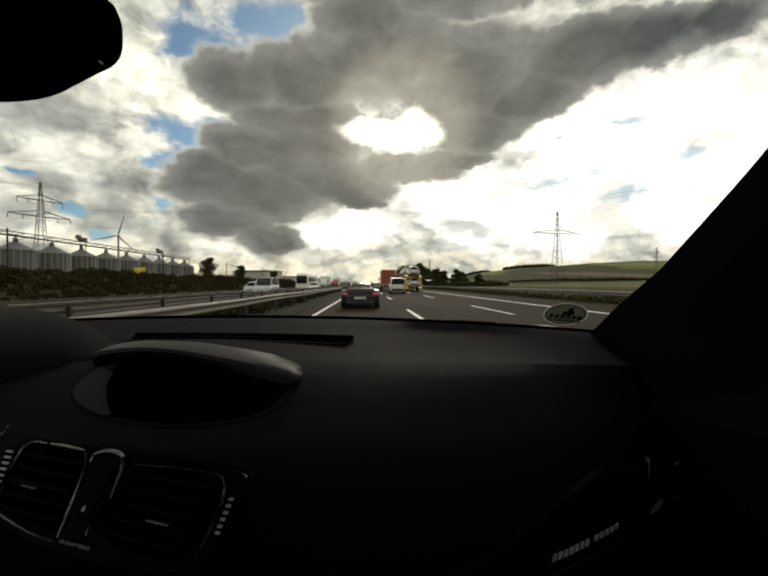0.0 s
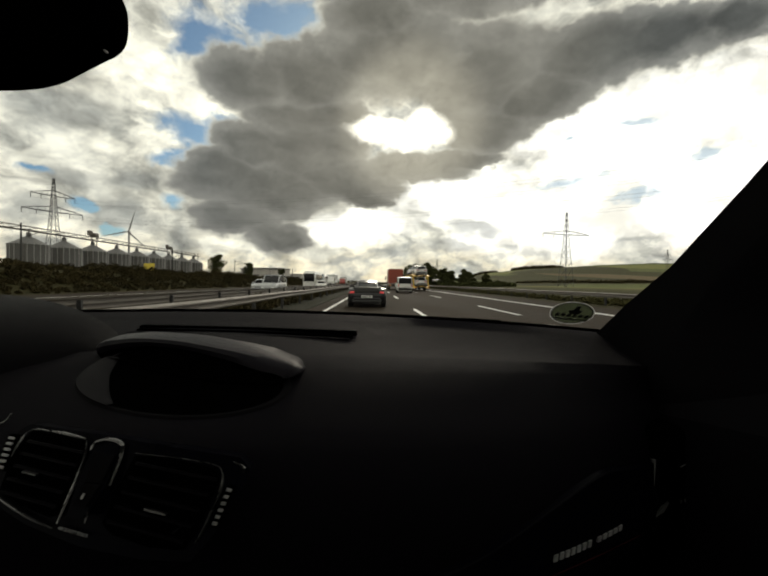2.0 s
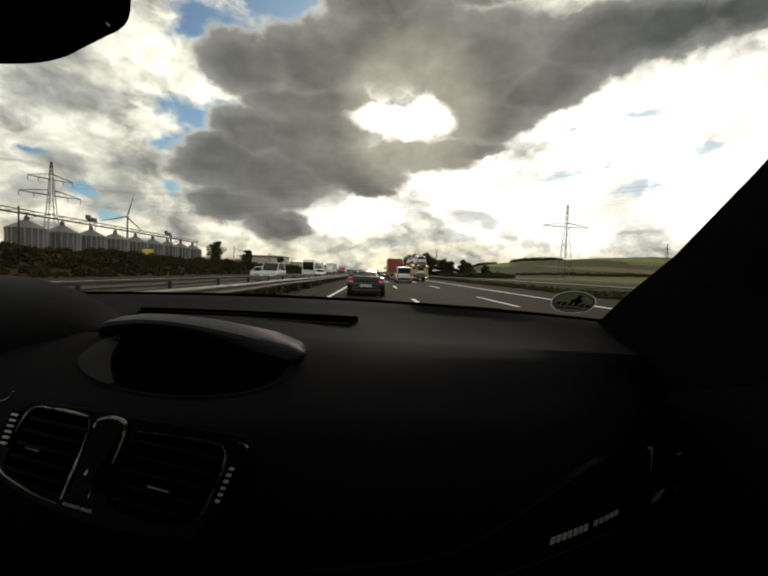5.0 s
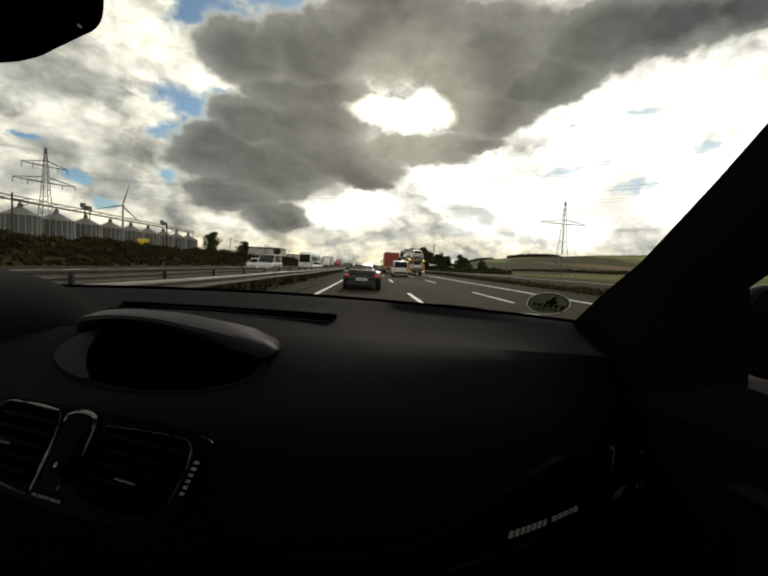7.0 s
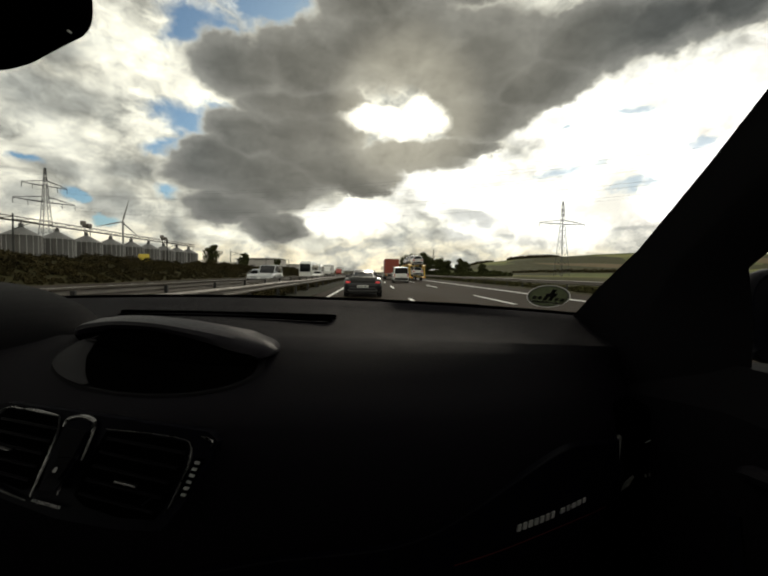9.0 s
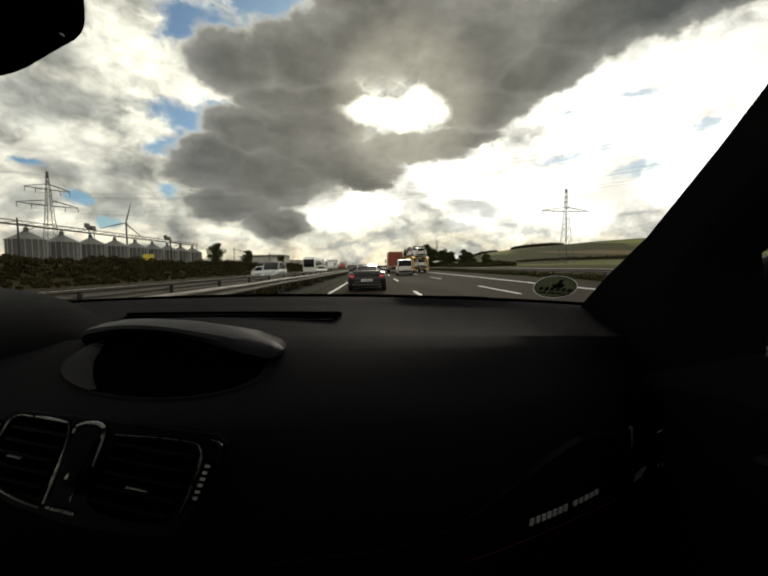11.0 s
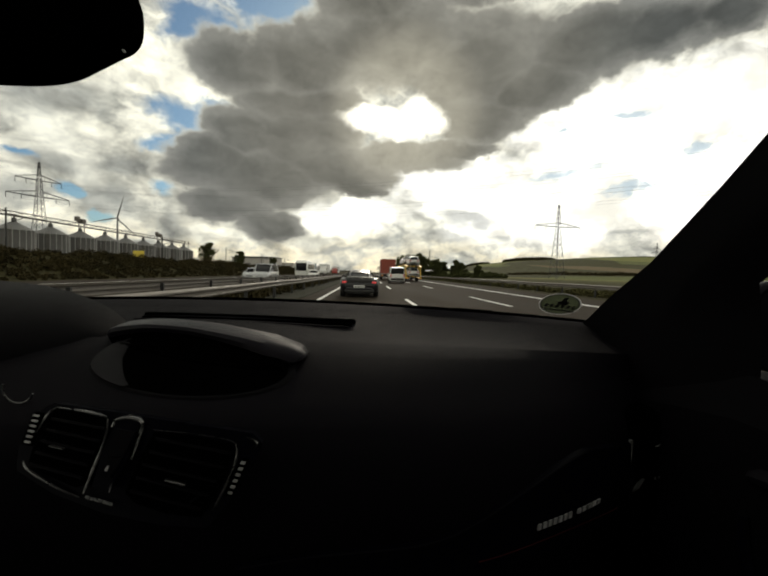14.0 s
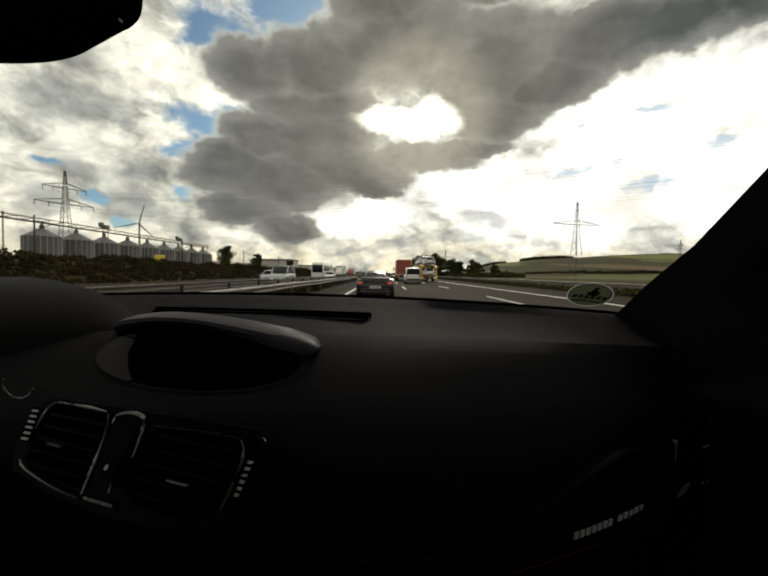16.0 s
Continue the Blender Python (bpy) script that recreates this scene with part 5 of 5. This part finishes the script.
part("lock_mark", bm, PRINT, lock)
# thumb wheels with pale ribs
for s0, t0, s1, t1 in ((.980, .255, .998, .625), (-.040, .18, -.022, .60)):
    bm = bmesh.new()
    prism(bm, [(s0 - .018, t0 - .05), (s0 + .02, t0 - .05), (s1 + .02, t1 + .05), (s1 - .025, t1 + .05)], -.008, -.002, vent_place)
    tw = part("thumb_wheel", bm, MATT_BLACK, vents)
    for k in range(6):
        bm = bmesh.new()
        s, t = lerp(s0, s1, k / 5), lerp(t0, t1, k / 5)
        prism(bm, [(s - .012, t - .013), (s + .012, t - .013), (s + .012, t + .017), (s - .012, t + .017)], -.0105, -.007, vent_place)
        part("rib", bm, PRINT, tw)


def lettering(name, text, size, material, place, parent, label=""):
    """Flat raised letters, turned into a mesh and set by place(u, v, d)."""
    cu = bpy.data.curves.new(name, "FONT")
    cu.body, cu.size, cu.extrude = text, size, .0003
    tmp = bpy.data.objects.new(name, cu)
    scene.collection.objects.link(tmp)
    dg = bpy.context.evaluated_depsgraph_get()
    me = bpy.data.meshes.new_from_object(tmp.evaluated_get(dg))
    bpy.data.objects.remove(tmp)
    for v in me.vertices:
        v.co = Vector(place(v.co.x, v.co.y, -v.co.z))
    me.materials.clear()
    me.materials.append(material)
    ob = new(name, me)
    ob.parent = parent
    if label:
        ob["label"] = label
    return ob


lettering("lettering", "AIR QUALITY SENSOR", .0062, PRINT, lambda u, v, d: vent_place(.325 + u * 2.3, 1.155 - v * 9.0, -.0055 + d), vents, "small pale words")


# decor panel on the glovebox side of the dash, with its badge
def decor_top(x):
    return .8635 + .160 * (x + .01) + .042 * smooth(.12, .36, x) - .020 * smooth(.0, .2, x) - .030 * smooth(.34, .46, x)


def decor_place(x, z, d):
    """On the face of the dash at x and height z; d into the dash."""
    return (x - d * .3, .3985 + setback(x) + d, z)


strip = thing("decor_panel", "dark gloss decor panel with a pale badge on the dashboard", "trim panel")
bm = bmesh.new()
rings = []
for i in range(31):
    x = lerp(-.06, .462, i / 30)
    t, lo = decor_top(x), .832 - .004 * math.sin(x * 6)
    rings.append([decor_place(x, t, .004), decor_place(x, t - .002, -.004), decor_place(x, lerp(t, lo, .5), -.0055), decor_place(x, lo, -.003), decor_place(x, lo - .002, .004)])
loft(bm, rings)
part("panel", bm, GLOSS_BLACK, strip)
bm = bmesh.new()
tube(bm, [decor_place(x, decor_top(x), -.004) for x in (lerp(-.06, .40, i / 30) for i in range(31))], .0007, 5)
part("edge", bm, DASH_SHELF, strip)
bm = bmesh.new()
tube(bm, [decor_place(x, .8465 + .0035 * math.sin((x - .25) * 18), -.0062) for x in (lerp(.20, .42, i / 14) for i in range(15))], .0007, 5)
part("stitching", bm, STITCH, strip, "dark red stitched line")
for n, x0, x1, h, drop in ((7, .276, .332, .0072, 0), (5, .339, .384, .0056, .001)):
    for k in range(n):
        bm = bmesh.new()
        x, w = lerp(x0, x1, k / n), (x1 - x0) / n * .66
        z0 = .8625 + .004 * (x - .276) / .11 + drop
        prism(bm, [(x, z0), (x + w, z0), (x + w + .0012, z0 + h), (x + .0012, z0 + h)], -.0064, -.0045, decor_place)
        part("badge_bar", bm, PRINT, strip, "pale badge bar")

# side vent by the door
side = thing("side_vent", "black side air vent with a chrome strip beside the door", "air vent")
bm = bmesh.new()
box(bm, .454, .53, .541, .62, .80, .97, .012)
part("housing", bm, MATT_BLACK, side)
bm = bmesh.new()
loft(bm, [[(x - .0022, .534, z), (x + .0022, .533, z), (x + .0022, .537, z), (x - .0022, .537, z)] for x, z in ((.4525, .932), (.4513, .906), (.4490, .879))], closed=True, caps=True)
part("silver_strip", bm, SATIN, side)
bm = bmesh.new()
loft(bm, [[(.4591, d, .8545), (.4673, d, .8666), (.4765, d, .8740), (.4692, d, .8612)] for d in (.5405, .5365)], closed=True, caps=True)
part("trim_corner", bm, SATIN, side)
for k in range(4):
    bm = bmesh.new()
    q = k / 3
    box(bm, -.0010, .0010, -.0006, .0006, -.0020, .0020, .0, pose(lerp(.4938, .5112, q), .5385, lerp(.8745, .8785, q)))
    part("rib", bm, SATIN, side)
bm = bmesh.new()
tube(bm, [(.4925, .5395, .9205), (.5005, .5395, .9243)], .0008, 5)
part("slider", bm, SATIN, side)

# rubber seal where the windscreen meets the dash
bm = bmesh.new()
tube(bm, [(x, base_y(x) - .004, base_z(x) + .001) for x in (lerp(-.96, .515, i / 30) for i in range(31))], .0042, 6)
part("windscreen_seal", bm, MATT_BLACK, dashboard)

# windscreen
bm = bmesh.new()
loft(bm, [[glass_point(lerp(-.97, .50, i / 24), k / 10) for i in range(25)] for k in range(11)])
ws = part("windscreen", bm, WINDSCREEN)
ws.visible_shadow = False
tagged(ws, "clear curved car windscreen above the dashboard", "windscreen")


# pillars, roof, doors and the cabin behind the camera
def pillar(s, name, label):
    """From the foot of the windscreen up to the roof: front edge, then rear edge, in the car's right half, mirrored for the left."""
    front = [(.505, .80, .93), (.497, .778, 1.055), (.491, .66, 1.130), (.489, .562, 1.187), (.489, .451, 1.274), (.487, .382, 1.330), (.477, .25, 1.42)]
    rear = [(.535, .425, .93), (.525, .425, 1.035), (.525, .425, 1.10), (.522, .430, 1.160), (.518, .365, 1.208), (.510, .265, 1.275), (.49, .12, 1.37)]
    bm = bmesh.new()
    rings = []
    for f, r in zip(front, rear):
        f, r = Vector(f), Vector(r)
        out = Vector((.055, .0, .0))
        mid = f.lerp(r, .5) + Vector((-.012, 0, -.006))
        ring = [f, f + Vector((.003, -.010, -.006)), mid, r + Vector((-.006, .02, 0)), r, r + Vector((.05, .11, 0)), f.lerp(r, .4) + out + Vector((.0, .03, .01)), f + Vector((.05, .02, .0)), f + Vector((.02, .012, .0))]
        rings.append([(p.x if s > 0 else 2 * MID - p.x, p.y, p.z) for p in ring])
    loft(bm, rings, closed=True, caps=True)
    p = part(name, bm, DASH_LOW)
    return tagged(p, label, "pillar", "windscreen pillars")


pillar(1, "windscreen_pillar", "black plastic trimmed windscreen pillar beside the passenger window")
pillar(-1, "windscreen_pillar", "black plastic trimmed windscreen pillar beside the driver window")

cabin = thing("car_cabin", "dark car cabin with pale roof lining and doors", "car interior", kind="structure")
bm = bmesh.new()
loft(bm, [[(lerp(-.93, .47, i / 8), y, z - .13 * ((i - 4) / 4) ** 2) for i in range(9)] for y, z in ((.25, 1.58), (.0, 1.61), (-.6, 1.62), (-1.3, 1.58), (-1.9, 1.45))])
part("roof_lining", bm, HEADLINER, cabin)
bm = bmesh.new()
rings = []
for y, z in ((.262, 1.560), (.25, 1.600), (.0, 1.640), (-.6, 1.650), (-1.3, 1.610), (-1.9, 1.480), (-1.93, 1.43)):
    rings.append([(lerp(-.95, .49, i / 16), y - .06 * ((i - 8) / 8 * .72) ** 2, z - .135 * ((i - 8) / 8) ** 2 - .03 * abs((i - 8) / 8) ** 12) for i in range(17)])
loft(bm, rings)
part("roof_skin", bm, PAINT_WHITE, cabin)
for s, x in ((1, .52), (-1, -.98)):
    bm = bmesh.new()
    loft(bm, [[(x + s * dx, y, z) for y, z in ((.75, .20), (.75, 1.0 + dz), (.43, 1.052 + dz), (.3, 1.05 + dz), (-.1, 1.04 + dz), (-.9, 1.02 + dz), (-1.0, .2))] for dx, dz in ((-.02, -.05), (0, 0), (.09, 0), (.09, -.1))], closed=False)
    bm.faces.new([bm.verts.new((x - s * .02, y, z)) for y, z in ((.75, .20), (.75, .95), (.43, 1.002), (.3, 1.0), (-.1, .99), (-.9, .97), (-1.0, .2))])
    bm.faces.new([bm.verts.new((x + s * .09, y, z)) for y, z in ((.75, .20), (.75, .95), (.43, 1.002), (.3, 1.0), (-.1, .99), (-.9, .97), (-1.0, .2))])
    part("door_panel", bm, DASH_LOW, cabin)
    bm = bmesh.new()
    box(bm, x - .03, x + .06, -1.0, -.82, .9, 1.54, .02)
    box(bm, x - .03, x + .06, -1.95, -1.0, .2, 1.05, .02)
    box(bm, x - .03, x + .06, -1.95, -1.7, .9, 1.46, .02)
    part("side_pillar", bm, DASH_LOW, cabin)
    bm = bmesh.new()
    prof = [(.092, .99), (.108, .93), (.118, .75), (.112, .50), (.09, .25)]
    loft(bm, [[(x + s * dx, y, z) for dx, z in prof] for y in (-1.95, -1.0, -.1, .43, .80)])
    part("door_skin", bm, PAINT_WHITE, cabin)
bm = bmesh.new()
box(bm, -1.0, .55, -1.96, -1.9, .2, 1.05, .01)
part("rear_wall", bm, DASH_LOW, cabin)
bm = bmesh.new()
tube(bm, [(.505, .405, .945), (.492, .385, .955), (.490, .34, .962), (.492, .24, .955), (.505, .20, .94)], .009, 8)
part("door_handle", bm, DASH_SHELF, cabin, "dark plastic door pull")
bm = bmesh.new()
tube(bm, [(.500, .41, .90), (.498, .405, .86), (.500, .385, .80), (.502, .35, .74)], .007, 8)
part("door_pocket_edge", bm, GLOSS_BLACK, cabin)
bm = bmesh.new()
box(bm, -1.02, .58, -1.96, .9, .16, .2)
part("cabin_floor", bm, SEAT, cabin)
bm = bmesh.new()
box(bm, -1.02, .58, .87, .92, .16, 1.06)
part("bulkhead", bm, MATT_BLACK, cabin)


# rear-view mirror
mirror = thing("rear_view_mirror", "black rear-view mirror hanging from the windscreen", "mirror")
outline = [(.131, .030), (.133, .012), (.131, -.002), (.124, -.011), (.113, -.017), (.093, -.028), (.078, -.036), (.055, -.042), (.02, -.044), (-.03, -.042), (-.09, -.034), (-.125, -.018), (-.135, .010), (-.125, .035), (-.09, .044), (.10, .044), (.122, .040)]


DOT_AT = (-.1790, .4110, 1.3800)


def mirror_place(u, v, d):
    return (-.325 + u * 1.19, .413 + d, 1.400 + v * 1.18)


bm = bmesh.new()
loft(bm, [[mirror_place(u * q, v * q, d) for u, v in rounded_loop(outline)] for q, d in ((.90, .0), (.98, .003), (1.0, .010), (.98, .020), (.80, .034))], closed=True, caps=True)
part("mirror_body", bm, MATT_BLACK, mirror)
# small pale dot on the front of the mirror body
bm = bmesh.new()
tube(bm, [DOT_AT, (DOT_AT[0], DOT_AT[1] + .004, DOT_AT[2])], .0011, 8)
part("pale_dot", bm, PRINT, mirror, "small pale dot")
bm = bmesh.new()
tube(bm, [mirror_place(0, .02, .03), (-.325, .43, 1.45), glass_point(-.325, .74)], [.012, .010, .02], 8)
part("mirror_stalk", bm, MATT_BLACK, mirror)

# oval sticker inside the foot of the windscreen
sticker = thing("oval_sticker", "oval olive green sticker with dark marks on the windscreen", "sticker")


def sticker_place(u, v, d):
    k = .10 + v / .62
    p = Vector(glass_point(.443 + u, k))
    return tuple(p + Vector((-.1, -.5, -.85)) * (.004 - d))


def oval(q, d):
    return [sticker_place(.0365 * q * math.cos(TAU * k / 40), .0275 * q * math.sin(TAU * k / 40), d) for k in range(40)]


bm = bmesh.new()
loft(bm, [oval(1.0, 0), oval(.95, 0)], closed=True)
part("rim", bm, STICKER_RIM, sticker)
bm = bmesh.new()
loft(bm, [oval(.95, 0), oval(.87, 0)], closed=True)
part("dark_ring", bm, STICKER_INK, sticker)
bm = bmesh.new()
bm.faces.new([bm.verts.new(p) for p in oval(.87, 0)])
part("face", bm, STICKER, sticker)
bm = bmesh.new()
prism(bm, [(-.004, .002), (.010, .003), (.013, .011), (.006, .013), (.008, .022), (.001, .021), (-.001, .011), (-.009, .009)], -.0026, -.0034, sticker_place)
part("emblem", bm, STICKER_INK, sticker)
for k in range(6):
    bm = bmesh.new()
    u = -.027 + k * .0095
    prism(bm, [(u, -.006), (u + .006, -.006), (u + .007, .002), (u + .001, .002)], -.0026, -.0034, sticker_place)
    part("word_bar", bm, STICKER_INK, sticker)
for k in range(7):
    bm = bmesh.new()
    u = -.026 + k * .008
    prism(bm, [(u, -.014), (u + .006, -.014), (u + .006, -.009), (u, -.009)], -.0026, -.0034, sticker_place)
    part("word_bar", bm, STICKER_RIM, sticker)

# wiper resting at the foot of the glass, outside
wiper = thing("windscreen_wiper", "black windscreen wiper resting at the foot of the glass", "wiper")
bm = bmesh.new()
tube(bm, [(.20, .872, 1.083), (.27, .862, 1.084), (.345, .842, 1.082)], [.003, .006, .005], 6)
part("blade", bm, MATT_BLACK, wiper)

# pearl white bonnet and wings outside, rising towards the pillars
bm = bmesh.new()
rings = []
for i in range(25):
    u = lerp(-.80, .80, i / 24)
    edge = smooth(.46, .70, abs(u))
    rings.append([(MID + u, lerp(.93, .80, edge), lerp(1.00, 1.064, edge)), (MID + u, 1.10, lerp(.98, 1.053, edge)), (MID + u, 1.37, lerp(.95, 1.017, edge)), (MID + u, 1.75, lerp(.92, .93, edge)), (MID + u * .96, 2.0 - .25 * edge, .75)])
loft(bm, rings)
tagged(part("bonnet", bm, PAINT_WHITE), "white car bonnet and wings beyond the windscreen", "bonnet")
# wing mirror outside the passenger window
wing = thing("wing_mirror", "black wing mirror outside the passenger window", "mirror")
bm = bmesh.new()


def wing_place(u, v, d):
    return (.868 + u * .96 + d * .2, .640 - u * .20 + d * .98, 1.082 + v)


o = rounded(.235, .165, .045)
loft(bm, [[wing_place(u * q, v * q, d) for u, v in o] for q, d in ((.90, .006), (.96, .0), (1.0, .008), (1.0, .03), (.9, .07), (.6, .10))], closed=True, caps=True)
part("shell", bm, GLOSS_BLACK, wing)
bm = bmesh.new()
prism(bm, [(a * .80 + .012, b * .80) for a, b in o], -.006, .0, lambda u, v, d: wing_place(u, v, d + v * .042))
part("mirror_glass", bm, MIRROR, wing)
bm = bmesh.new()
tube(bm, [(.60, .62, 1.00), (.78, .69, 1.03)], [.03, .025], 8)
part("arm", bm, GLOSS_BLACK, wing)
